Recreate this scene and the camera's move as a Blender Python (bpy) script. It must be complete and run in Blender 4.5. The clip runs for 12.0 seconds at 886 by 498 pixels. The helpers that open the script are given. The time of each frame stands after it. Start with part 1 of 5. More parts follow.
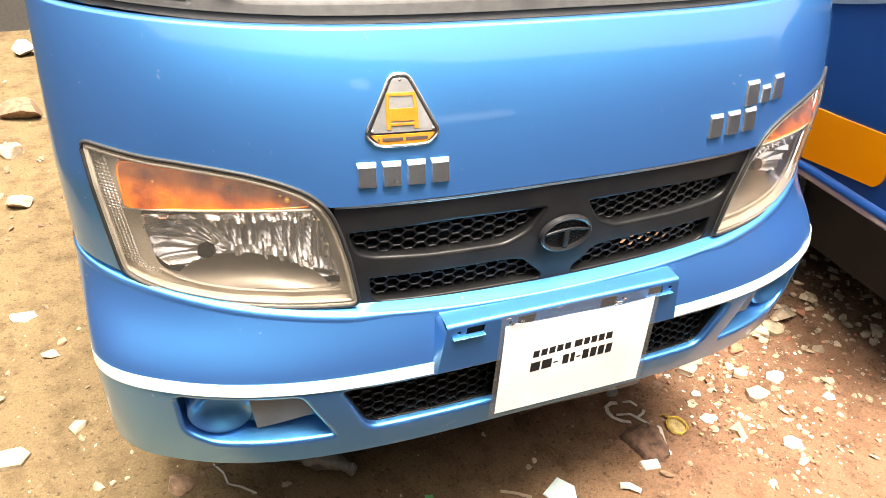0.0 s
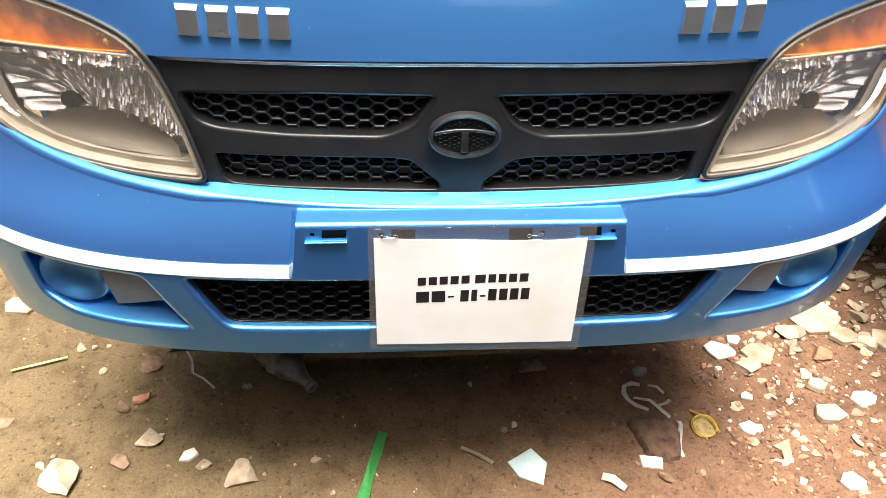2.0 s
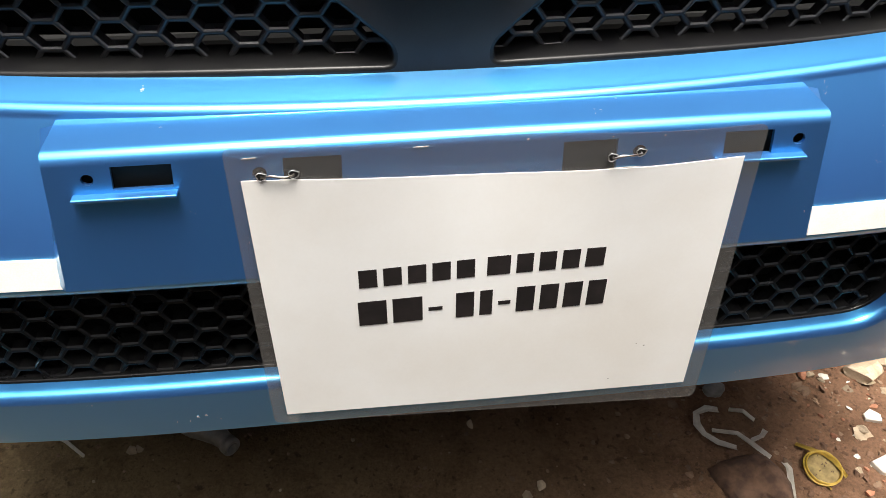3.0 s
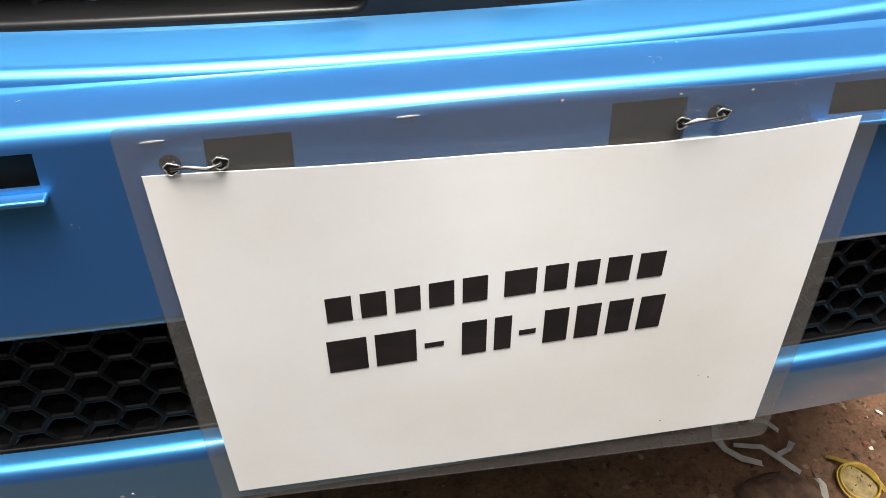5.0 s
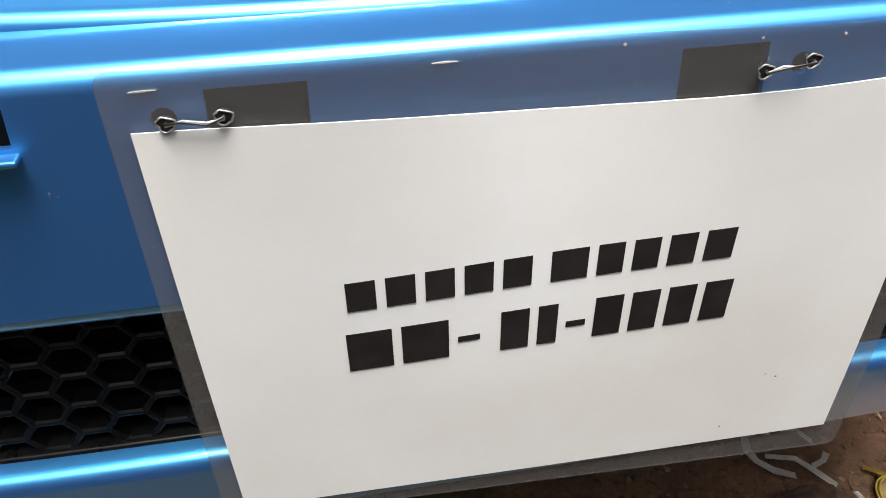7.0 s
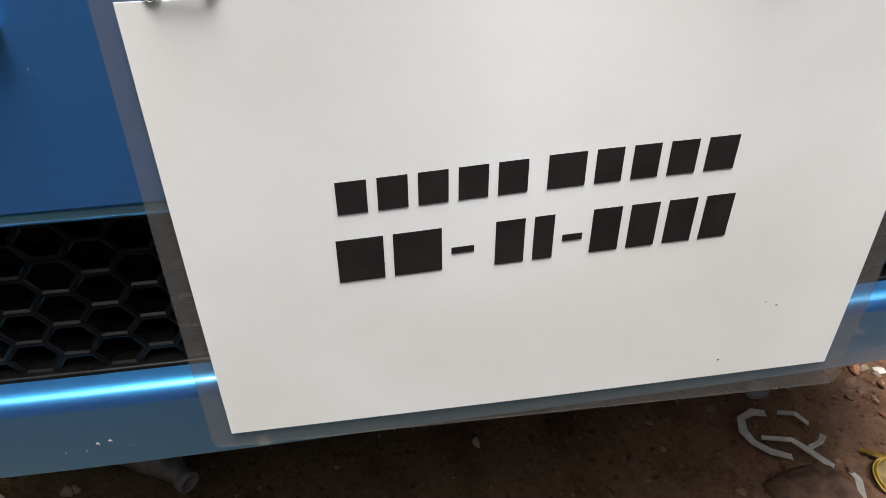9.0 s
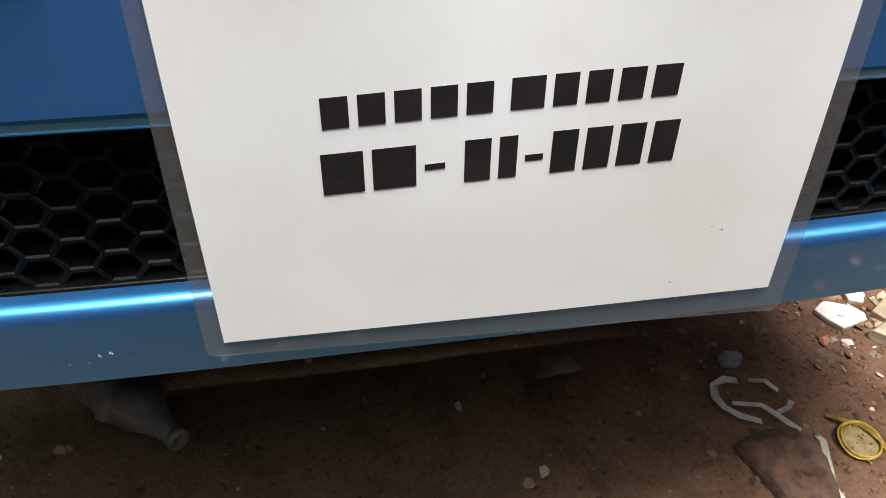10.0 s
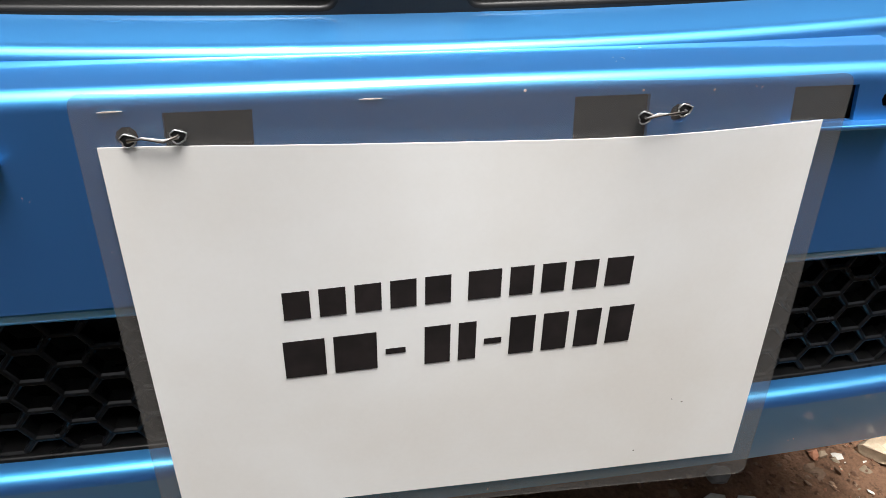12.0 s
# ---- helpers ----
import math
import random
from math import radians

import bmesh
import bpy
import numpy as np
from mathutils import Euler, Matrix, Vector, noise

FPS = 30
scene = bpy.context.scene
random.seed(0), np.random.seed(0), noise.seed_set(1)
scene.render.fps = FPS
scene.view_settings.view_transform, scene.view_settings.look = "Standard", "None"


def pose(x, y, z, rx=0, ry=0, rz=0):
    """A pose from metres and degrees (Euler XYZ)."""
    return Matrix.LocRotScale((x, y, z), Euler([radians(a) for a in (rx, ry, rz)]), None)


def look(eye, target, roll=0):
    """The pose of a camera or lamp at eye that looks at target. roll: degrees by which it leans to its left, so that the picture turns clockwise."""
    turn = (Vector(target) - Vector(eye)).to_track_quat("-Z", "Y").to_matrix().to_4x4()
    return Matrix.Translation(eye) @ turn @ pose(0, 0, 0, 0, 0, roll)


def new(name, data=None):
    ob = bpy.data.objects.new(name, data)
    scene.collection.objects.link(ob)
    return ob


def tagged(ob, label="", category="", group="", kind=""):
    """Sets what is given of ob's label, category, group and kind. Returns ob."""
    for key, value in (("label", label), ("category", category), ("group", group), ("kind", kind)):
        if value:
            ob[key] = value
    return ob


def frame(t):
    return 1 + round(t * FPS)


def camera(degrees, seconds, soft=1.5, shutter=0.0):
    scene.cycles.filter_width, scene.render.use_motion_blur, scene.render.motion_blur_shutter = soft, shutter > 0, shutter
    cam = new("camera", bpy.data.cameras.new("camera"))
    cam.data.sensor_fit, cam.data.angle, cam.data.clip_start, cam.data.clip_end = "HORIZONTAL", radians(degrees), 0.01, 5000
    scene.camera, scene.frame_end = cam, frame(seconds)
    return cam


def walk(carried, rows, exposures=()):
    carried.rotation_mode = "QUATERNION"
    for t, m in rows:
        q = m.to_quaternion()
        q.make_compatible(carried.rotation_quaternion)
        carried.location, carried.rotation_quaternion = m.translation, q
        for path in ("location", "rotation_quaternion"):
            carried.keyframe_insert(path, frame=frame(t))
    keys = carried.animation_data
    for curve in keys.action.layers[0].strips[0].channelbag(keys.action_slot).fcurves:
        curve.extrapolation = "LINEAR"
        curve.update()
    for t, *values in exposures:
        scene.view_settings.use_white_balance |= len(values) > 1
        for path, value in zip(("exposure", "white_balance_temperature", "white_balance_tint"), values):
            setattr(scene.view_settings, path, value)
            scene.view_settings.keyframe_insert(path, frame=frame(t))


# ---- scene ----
cam = camera(63.0, 12.0, soft=0.75)
# seconds, eye x, y, z, yaw, pitch, roll
PATH = [
    (0.0, -0.6132, -0.8322, 1.5511, -24.83, -35.20, 5.10),
    (0.2, -0.5320, -0.8850, 1.5610, -20.81, -34.88, 2.60),
    (0.5, -0.4402, -0.8764, 1.5492, -20.89, -34.03, 5.01),
    (0.7, -0.3570, -0.9090, 1.5580, -17.21, -32.88, 5.10),
    (1.0, -0.2887, -0.9086, 1.5886, -13.72, -33.02, 4.16),
    (1.2, -0.2230, -0.9280, 1.5950, -10.26, -34.36, 3.20),
    (1.5, -0.1657, -0.9483, 1.5576, -10.70, -34.45, 5.53),
    (1.8, -0.0930, -0.9360, 1.4700, -5.48, -36.78, 2.50),
    (2.0, -0.1010, -0.8258, 1.3865, -5.41, -39.76, 2.65),
    (2.2, -0.0810, -0.6800, 1.2420, -5.22, -39.19, 0.90),
    (2.5, -0.0650, -0.5114, 1.0992, -6.39, -41.24, 1.00),
    (2.7, -0.0531, -0.4536, 1.0402, -6.68, -40.37, 0.86),
    (4.3, -0.0529, -0.3203, 0.9426, -10.91, -40.25, 1.26),
    (4.5, -0.0527, -0.3116, 0.9332, -10.50, -40.35, 0.94),
    (5.0, -0.0501, -0.2954, 0.9155, -9.88, -40.01, -0.04),
    (5.3, -0.0515, -0.2910, 0.9095, -9.68, -41.23, -0.08),
    (5.5, -0.0524, -0.2880, 0.9055, -9.55, -40.62, -0.11),
    (6.0, -0.0516, -0.2734, 0.9020, -9.63, -39.35, -0.18),
    (6.2, -0.0529, -0.2717, 0.8970, -9.25, -39.85, -0.64),
    (6.5, -0.0548, -0.2692, 0.8895, -8.69, -38.51, -1.33),
    (6.8, -0.0569, -0.2688, 0.8815, -9.05, -39.50, -0.98),
    (7.0, -0.0583, -0.2686, 0.8761, -9.29, -38.99, -0.74),
    (7.2, -0.0578, -0.2668, 0.8705, -9.61, -38.29, -0.52),
    (8.8, -0.0616, -0.2829, 0.8439, -9.81, -38.49, 0.20),
    (9.0, -0.0598, -0.2866, 0.8401, -9.54, -38.68, 0.13),
    (9.3, -0.0597, -0.2994, 0.8316, -9.80, -37.19, 0.86),
    (9.5, -0.0597, -0.3080, 0.8259, -9.97, -40.12, 1.34),
    (9.7, -0.0599, -0.3188, 0.8287, -10.21, -40.66, 1.32),
    (10.0, -0.0602, -0.3349, 0.8329, -10.57, -39.10, 1.30),
    (10.5, -0.0633, -0.3390, 0.8348, -9.72, -37.07, 0.14),
    (10.8, -0.0594, -0.3217, 0.8316, -10.27, -34.48, 0.54),
    (11.0, -0.0568, -0.3102, 0.8295, -10.64, -34.34, 0.80),
    (11.2, -0.0487, -0.3022, 0.8324, -11.21, -34.68, 1.33),
    (11.5, -0.0365, -0.2901, 0.8367, -12.06, -32.95, 2.12),
    (11.7, -0.0383, -0.3008, 0.8533, -12.52, -29.75, 1.98),
    (12.0, -0.0409, -0.3169, 0.8783, -10.70, -32.83, 1.76),
]
EXPOSURES = [(0.0, 2.36, 7500, 12), (1.5, 2.42, 7700, 13), (2.0, 1.98, 6900, 11), (2.5, 1.62, 6750, 9), (4.5, 1.50, 6650, 9), (7.2, 1.38, 6450, 9), (9.0, 1.36, 6350, 9), (9.6, 1.46, 6350, 9), (11.0, 1.48, 6380, 9), (12.0, 1.35, 6420, 9)]
walk(cam, [(t, pose(x, y, z, 90 + pitch, 0, yaw) @ pose(0, 0, 0, 0, 0, roll)) for t, x, y, z, yaw, pitch, roll in PATH], EXPOSURES)

# ---- world and sun ----
from mathutils.geometry import delaunay_2d_cdt

world = bpy.data.worlds.new("sky")
world.use_nodes = True
scene.world = world
wn = world.node_tree.nodes
sky = wn.new("ShaderNodeTexSky")
sky.sky_type, sky.sun_disc = "NISHITA", False
sky.sun_elevation, sky.sun_rotation = radians(82), radians(171)
sky.air_density, sky.dust_density, sky.ozone_density = 1.0, 6.0, 0.6
bg = wn["Background"]
bg.inputs["Strength"].default_value = 0.098
haze = wn.new("ShaderNodeHueSaturation")
haze.inputs["Saturation"].default_value = 0.45
world.node_tree.links.new(sky.outputs["Color"], haze.inputs["Color"])
world.node_tree.links.new(haze.outputs["Color"], bg.inputs["Color"])
sun = new("sun", bpy.data.lights.new("sun", "SUN"))
sun.data.energy, sun.data.angle, sun.data.color = 3.2, radians(28), (1.0, 0.97, 0.93)
sun.matrix_world = look((0.2, -1.2, 9.0), (0, 0, 0))


# ---- materials ----
def nodes_of(name):
    m = bpy.data.materials.new(name)
    m.use_nodes = True
    return m, m.node_tree.nodes, m.node_tree.links, m.node_tree.nodes["Principled BSDF"]


def varied(name, a, b, scale, rough=0.6, metal=0.0, bump=0.0, bump_scale=200.0, coat=0.0, rough2=None, island=0.0, third=None, spec=0.5, grain_amount=0.25):
    """Two colours mixed by noise at two scales, with a fine relief."""
    m, n, l, p = nodes_of(name)
    tc = n.new("ShaderNodeTexCoord")
    big = n.new("ShaderNodeTexNoise"); big.inputs["Scale"].default_value = scale; big.inputs["Detail"].default_value = 6
    fine = n.new("ShaderNodeTexNoise"); fine.inputs["Scale"].default_value = bump_scale; fine.inputs["Detail"].default_value = 3
    for q in (big, fine):
        l.new(tc.outputs["Object"], q.inputs["Vector"])
    ramp = n.new("ShaderNodeValToRGB")
    ramp.color_ramp.elements[0].position, ramp.color_ramp.elements[1].position = 0.35, 0.65
    ramp.color_ramp.elements[0].color, ramp.color_ramp.elements[1].color = (*a, 1), (*b, 1)
    if third:
        e = ramp.color_ramp.elements.new(0.5); e.color = (*third, 1)
    l.new(big.outputs["Fac"], ramp.inputs["Fac"])
    colour = ramp.outputs["Color"]
    grain = n.new("ShaderNodeMixRGB"); grain.blend_type = "OVERLAY"; grain.inputs["Fac"].default_value = grain_amount
    l.new(colour, grain.inputs["Color1"]); l.new(fine.outputs["Fac"], grain.inputs["Color2"])
    colour = grain.outputs["Color"]
    if island:
        info = n.new("ShaderNodeObjectInfo"); geo = n.new("ShaderNodeNewGeometry")
        add = n.new("ShaderNodeMath"); add.operation = "ADD"
        l.new(info.outputs["Random"], add.inputs[0]); l.new(geo.outputs["Random Per Island"], add.inputs[1])
        fr = n.new("ShaderNodeMath"); fr.operation = "FRACT"; l.new(add.outputs[0], fr.inputs[0])
        rng = n.new("ShaderNodeMapRange"); rng.inputs["To Min"].default_value = 1 - island; rng.inputs["To Max"].default_value = 1 + island
        l.new(fr.outputs[0], rng.inputs["Value"])
        hsv = n.new("ShaderNodeHueSaturation"); l.new(colour, hsv.inputs["Color"]); l.new(rng.outputs["Result"], hsv.inputs["Value"])
        colour = hsv.outputs["Color"]
    l.new(colour, p.inputs["Base Color"])
    rr = n.new("ShaderNodeMapRange"); rr.inputs["To Min"].default_value = rough; rr.inputs["To Max"].default_value = rough2 if rough2 is not None else rough
    l.new(big.outputs["Fac"], rr.inputs["Value"]); l.new(rr.outputs["Result"], p.inputs["Roughness"])
    p.inputs["Metallic"].default_value, p.inputs["Coat Weight"].default_value, p.inputs["Coat Roughness"].default_value = metal, coat, 0.05
    p.inputs["Specular IOR Level"].default_value = spec
    p.inputs["Coat IOR"].default_value = 1.8
    if bump:
        bp = n.new("ShaderNodeBump"); bp.inputs["Strength"].default_value = bump; bp.inputs["Distance"].default_value = 0.002
        l.new(fine.outputs["Fac"], bp.inputs["Height"]); l.new(bp.outputs["Normal"], p.inputs["Normal"])
    return m


def car_paint(name, ground_coat, flake, share):
    """Metallic paint: a deep ground coat and bright flakes under one clear coat, with dust and small stone chips."""
    m, n, l, p = nodes_of(name)
    tc = n.new("ShaderNodeTexCoord")
    def nz(scale, detail=4):
        q = n.new("ShaderNodeTexNoise"); q.inputs["Scale"].default_value = scale; q.inputs["Detail"].default_value = detail
        l.new(tc.outputs["Object"], q.inputs["Vector"]); return q
    big, fine = nz(3.0, 6), nz(1800.0, 2)
    # stone chips of pale primer
    cells = n.new("ShaderNodeTexVoronoi"); cells.inputs["Scale"].default_value = 70.0
    warp = n.new("ShaderNodeVectorMath"); warp.operation = "MULTIPLY_ADD"; warp.inputs[1].default_value = (0.02, 0.02, 0.02)
    l.new(nz(260.0).outputs["Color"], warp.inputs[0]); l.new(tc.outputs["Object"], warp.inputs[2]); l.new(warp.outputs[0], cells.inputs["Vector"])
    pick = n.new("ShaderNodeSeparateColor"); l.new(cells.outputs["Color"], pick.inputs[0])
    size = n.new("ShaderNodeMapRange"); size.inputs["From Min"].default_value = 0.80; size.inputs["From Max"].default_value = 1.0; size.inputs["To Max"].default_value = 0.11
    l.new(pick.outputs[0], size.inputs["Value"])
    chip_ = n.new("ShaderNodeMath"); chip_.operation = "LESS_THAN"; l.new(cells.outputs["Distance"], chip_.inputs[0]); l.new(size.outputs["Result"], chip_.inputs[1])
    rr = n.new("ShaderNodeMapRange"); rr.inputs["To Min"].default_value = 0.37; rr.inputs["To Max"].default_value = 0.45
    l.new(big.outputs["Fac"], rr.inputs["Value"])
    bp = n.new("ShaderNodeBump"); bp.inputs["Strength"].default_value = 0.03; bp.inputs["Distance"].default_value = 0.002
    l.new(fine.outputs["Fac"], bp.inputs["Height"])
    layers = []
    for colour, metal in ((ground_coat, 0.0), (flake, 1.0)):
        q = p if metal == 0.0 else n.new("ShaderNodeBsdfPrincipled")
        tone = n.new("ShaderNodeMixRGB"); tone.inputs["Color1"].default_value = (*[c * 0.94 for c in colour], 1); tone.inputs["Color2"].default_value = (*[c * 1.06 for c in colour], 1)
        l.new(big.outputs["Fac"], tone.inputs["Fac"])
        prim = n.new("ShaderNodeMixRGB"); prim.inputs["Color2"].default_value = (0.62, 0.68, 0.72, 1)
        l.new(chip_.outputs[0], prim.inputs["Fac"]); l.new(tone.outputs[0], prim.inputs["Color1"])
        l.new(prim.outputs[0], q.inputs["Base Color"]); l.new(rr.outputs["Result"], q.inputs["Roughness"]); l.new(bp.outputs["Normal"], q.inputs["Normal"])
        q.inputs["Metallic"].default_value = metal
        q.inputs["Coat Weight"].default_value, q.inputs["Coat Roughness"].default_value, q.inputs["Coat IOR"].default_value = 1.0, 0.065, 1.68
        layers.append(q)
    mx = n.new("ShaderNodeMixShader"); mx.inputs["Fac"].default_value = share
    l.new(layers[0].outputs[0], mx.inputs[1]); l.new(layers[1].outputs[0], mx.inputs[2])
    l.new(mx.outputs[0], n["Material Output"].inputs["Surface"])
    return m


def glassy(name, colour, veil, rough=0.03, veil_colour=(0.6, 0.6, 0.6)):
    """A thin clear sheet: see-through, with a mirror gloss and a slight veil."""
    m, n, l, p = nodes_of(name)
    n.remove(p)
    tr = n.new("ShaderNodeBsdfTransparent"); tr.inputs["Color"].default_value = (*colour, 1)
    di = n.new("ShaderNodeBsdfDiffuse"); di.inputs["Color"].default_value = (*veil_colour, 1)
    noise_ = n.new("ShaderNodeTexNoise"); noise_.inputs["Scale"].default_value = 60
    rng = n.new("ShaderNodeMapRange"); rng.inputs["To Min"].default_value = veil * 0.6; rng.inputs["To Max"].default_value = veil * 1.4
    l.new(noise_.outputs["Fac"], rng.inputs["Value"])
    mx = n.new("ShaderNodeMixShader"); l.new(rng.outputs["Result"], mx.inputs["Fac"])
    l.new(tr.outputs[0], mx.inputs[1]); l.new(di.outputs[0], mx.inputs[2])
    gl = n.new("ShaderNodeBsdfGlossy"); gl.inputs["Roughness"].default_value = rough
    lw = n.new("ShaderNodeLayerWeight"); lw.inputs["Blend"].default_value = 0.5
    pw = n.new("ShaderNodeMath"); pw.operation = "POWER"; pw.inputs[1].default_value = 4.0; l.new(lw.outputs["Facing"], pw.inputs[0])
    fr = n.new("ShaderNodeMath"); fr.operation = "MULTIPLY_ADD"; fr.inputs[1].default_value = 0.45; fr.inputs[2].default_value = 0.03; l.new(pw.outputs[0], fr.inputs[0])
    m2 = n.new("ShaderNodeMixShader"); l.new(fr.outputs[0], m2.inputs["Fac"])
    l.new(mx.outputs[0], m2.inputs[1]); l.new(gl.outputs[0], m2.inputs[2])
    l.new(m2.outputs[0], n["Material Output"].inputs["Surface"])
    return m


PAINT = car_paint("blue_metallic_paint", (0.034, 0.074, 0.33), (0.066, 0.472, 0.81), 0.66)
VAN_PAINT = varied("dark_blue_paint", (0.009, 0.060, 0.25), (0.011, 0.070, 0.28), 3.0, 0.3, 0.2, 0.0, 900.0, 1.0)
ORANGE = varied("orange_paint", (0.85, 0.27, 0.004), (0.9, 0.31, 0.006), 4.0, 0.3, 0.0, 0.0, 900.0, 0.8)
CYAN = varied("cyan_paint", (0.01, 0.45, 0.6), (0.01, 0.5, 0.66), 4.0, 0.3, 0.0, 0.0, 900.0, 0.8)
GREY_STRIP = varied("grey_strip", (0.14, 0.2, 0.28), (0.18, 0.24, 0.32), 9.0, 0.5)
WHITE_TAPE = varied("white_tape", (0.62, 0.62, 0.58), (0.70, 0.70, 0.66), 30.0, 0.5, 0, 0.05, 900)
BLACK = varied("black_plastic", (0.014, 0.014, 0.016), (0.020, 0.020, 0.021), 25.0, 0.28, 0, 0.015, 1200, 0, 0.38, spec=0.5)
# One mesh plastic in two copies: a shaded tone, then a lit tone.
MESH_BLACK = varied("shaded_mesh_plastic", (0.004, 0.004, 0.0045), (0.008, 0.008, 0.008), 40.0, 0.24, 0, 0.02, 900, 0, 0.32, spec=0.28)
SLOT_MESH = varied("lit_mesh_plastic", (0.009, 0.009, 0.010), (0.016, 0.016, 0.017), 40.0, 0.29, 0, 0.02, 900, 0, 0.39, spec=0.85)
GLOSS_BLACK = varied("gloss_black_plastic", (0.008, 0.008, 0.009), (0.012, 0.012, 0.012), 25.0, 0.30, 0, 0.01, 1200, 0, 0.38, spec=0.3)
WIPER_GREY = varied("wiper_grey", (0.22, 0.215, 0.20), (0.30, 0.295, 0.28), 40.0, 0.6, 0, 0.1, 900)
PLATE_GREY = varied("plate_grey", (0.26, 0.235, 0.205), (0.33, 0.30, 0.265), 20.0, 0.6, 0, 0.1, 900)
DARK_COWL = varied("dark_cowl", (0.028, 0.028, 0.029), (0.04, 0.04, 0.04), 20.0, 0.5, 0, 0.15, 1500)
COWL = varied("grey_plastic", (0.034, 0.034, 0.034), (0.048, 0.048, 0.047), 70.0, 0.55, 0, 0.15, 1500)
# Near-black colour standing in for the shade of cavities and undersides.
DARK = varied("cavity_shade_black", (0.006, 0.006, 0.007), (0.010, 0.010, 0.010), 8.0, 0.8)
RUBBER = varied("black_rubber", (0.014, 0.014, 0.015), (0.02, 0.02, 0.02), 20.0, 0.6, 0, 0.1)
CHROME = varied("chrome", (0.78, 0.78, 0.78), (0.85, 0.85, 0.86), 30.0, 0.22, 1.0, 0.0, 900, 0, 0.30)
DARK_WIRE = varied("dark_wire", (0.05, 0.045, 0.04), (0.10, 0.09, 0.08), 90.0, 0.45, 0.8)
STEEL = varied("dull_steel", (0.42, 0.42, 0.42), (0.55, 0.55, 0.55), 40.0, 0.35, 1.0, 0.05)
REFLECTOR = varied("lamp_reflector", (0.84, 0.80, 0.75), (0.92, 0.89, 0.85), 16.0, 0.18, 1.0, 0.08, 90.0, 0, 0.28)
DOME = varied("satin_dome", (0.18, 0.15, 0.115), (0.23, 0.195, 0.155), 14.0, 0.36, 0.35, 0.03, 300.0, 0, 0.42)
LAMP_WHITE = varied("lamp_bezel", (0.34, 0.295, 0.235), (0.43, 0.375, 0.305), 20.0, 0.3, 0.1, 0.05, 500)
# Dark red to orange noise paints the reflections inside the turn lamp.
AMBER = varied("amber_plastic", (0.27, 0.045, 0.003), (0.84, 0.21, 0.009), 26.0, 0.10, 0.35, 0.7, 120.0, 0.6, third=(0.60, 0.125, 0.005))
AMBER_RIM = varied("amber_rim", (0.80, 0.17, 0.008), (0.90, 0.23, 0.012), 40.0, 0.25, 0.0, 0.2, 120.0, 0.3)
# Brighter amber that paints glints, no bulb.
AMBER_GLINT = varied("amber_glint", (0.95, 0.42, 0.02), (0.98, 0.50, 0.03), 40.0, 0.08, 0.5, 0.2, 120.0, 0.5)
# Noise puts soft warm blotches of uneven pouch and shade into the colour.
PAPER = varied("white_paper", (0.71, 0.685, 0.645), (0.80, 0.80, 0.79), 7.0, 0.6, 0, 0.01, 400, spec=0.3, grain_amount=0.05)
INK = varied("black_ink", (0.012, 0.01, 0.01), (0.02, 0.016, 0.016), 60.0, 0.6, spec=0.2)
DARK_PRINT = varied("dark_print", (0.055, 0.042, 0.035), (0.075, 0.058, 0.048), 40.0, 0.35)
BADGE_GREY = varied("brushed_badge", (0.40, 0.40, 0.40), (0.58, 0.57, 0.55), 25.0, 0.3, 0.7, 0.05, 900)
BADGE_ORANGE = varied("badge_orange", (0.44, 0.145, 0.012), (0.54, 0.19, 0.02), 30.0, 0.4)
TYRE = varied("dusty_tyre", (0.013, 0.0125, 0.012), (0.030, 0.027, 0.023), 14.0, 0.85, 0, 0.3, 300)
SIDEWALL = varied("dusty_sidewall", (0.07, 0.067, 0.058), (0.12, 0.114, 0.098), 10.0, 0.85, 0, 0.2, 300)
WALL_MAT = varied("grey_plaster", (0.10, 0.098, 0.094), (0.15, 0.147, 0.14), 1.2, 0.85, 0, 0.3, 60)
STONE = varied("pale_rubble", (0.27, 0.205, 0.135), (0.45, 0.355, 0.25), 30.0, 0.85, 0, 0.4, 220, island=0.35)
BRICKBIT = varied("red_brick_rubble", (0.26, 0.10, 0.055), (0.36, 0.17, 0.10), 40.0, 0.9, 0, 0.4, 260, island=0.35)
MUD = varied("dark_mud_brick", (0.062, 0.034, 0.023), (0.135, 0.076, 0.048), 55.0, 0.95, 0, 1.0, 150)
RED_CLOD = varied("red_earth_clod", (0.115, 0.060, 0.036), (0.20, 0.115, 0.072), 40.0, 0.95, 0, 0.4, 260, island=0.3)
CLOD = varied("brown_clod", (0.15, 0.09, 0.055), (0.26, 0.17, 0.11), 40.0, 0.9, 0, 0.4, 260, island=0.3)
TILE = varied("white_tile_chip", (0.56, 0.53, 0.47), (0.72, 0.69, 0.63), 50.0, 0.35, 0, 0.1, 300, island=0.12)
BLUE_TILE = varied("pale_blue_tile", (0.42, 0.56, 0.56), (0.52, 0.64, 0.62), 30.0, 0.3)
DIRTY_YELLOW = varied("dirty_yellow_plastic", (0.17, 0.12, 0.045), (0.33, 0.24, 0.09), 90.0, 0.7, 0, 0.5, 200)
YELLOW = varied("yellow_plastic", (0.36, 0.23, 0.03), (0.55, 0.37, 0.06), 70.0, 0.4, 0, 0.6, 120)
PALE_GREEN = varied("pale_green_leaf", (0.42, 0.50, 0.18), (0.55, 0.60, 0.28), 60.0, 0.6)
GREEN = varied("green_plastic", (0.06, 0.34, 0.08), (0.10, 0.45, 0.13), 30.0, 0.35)
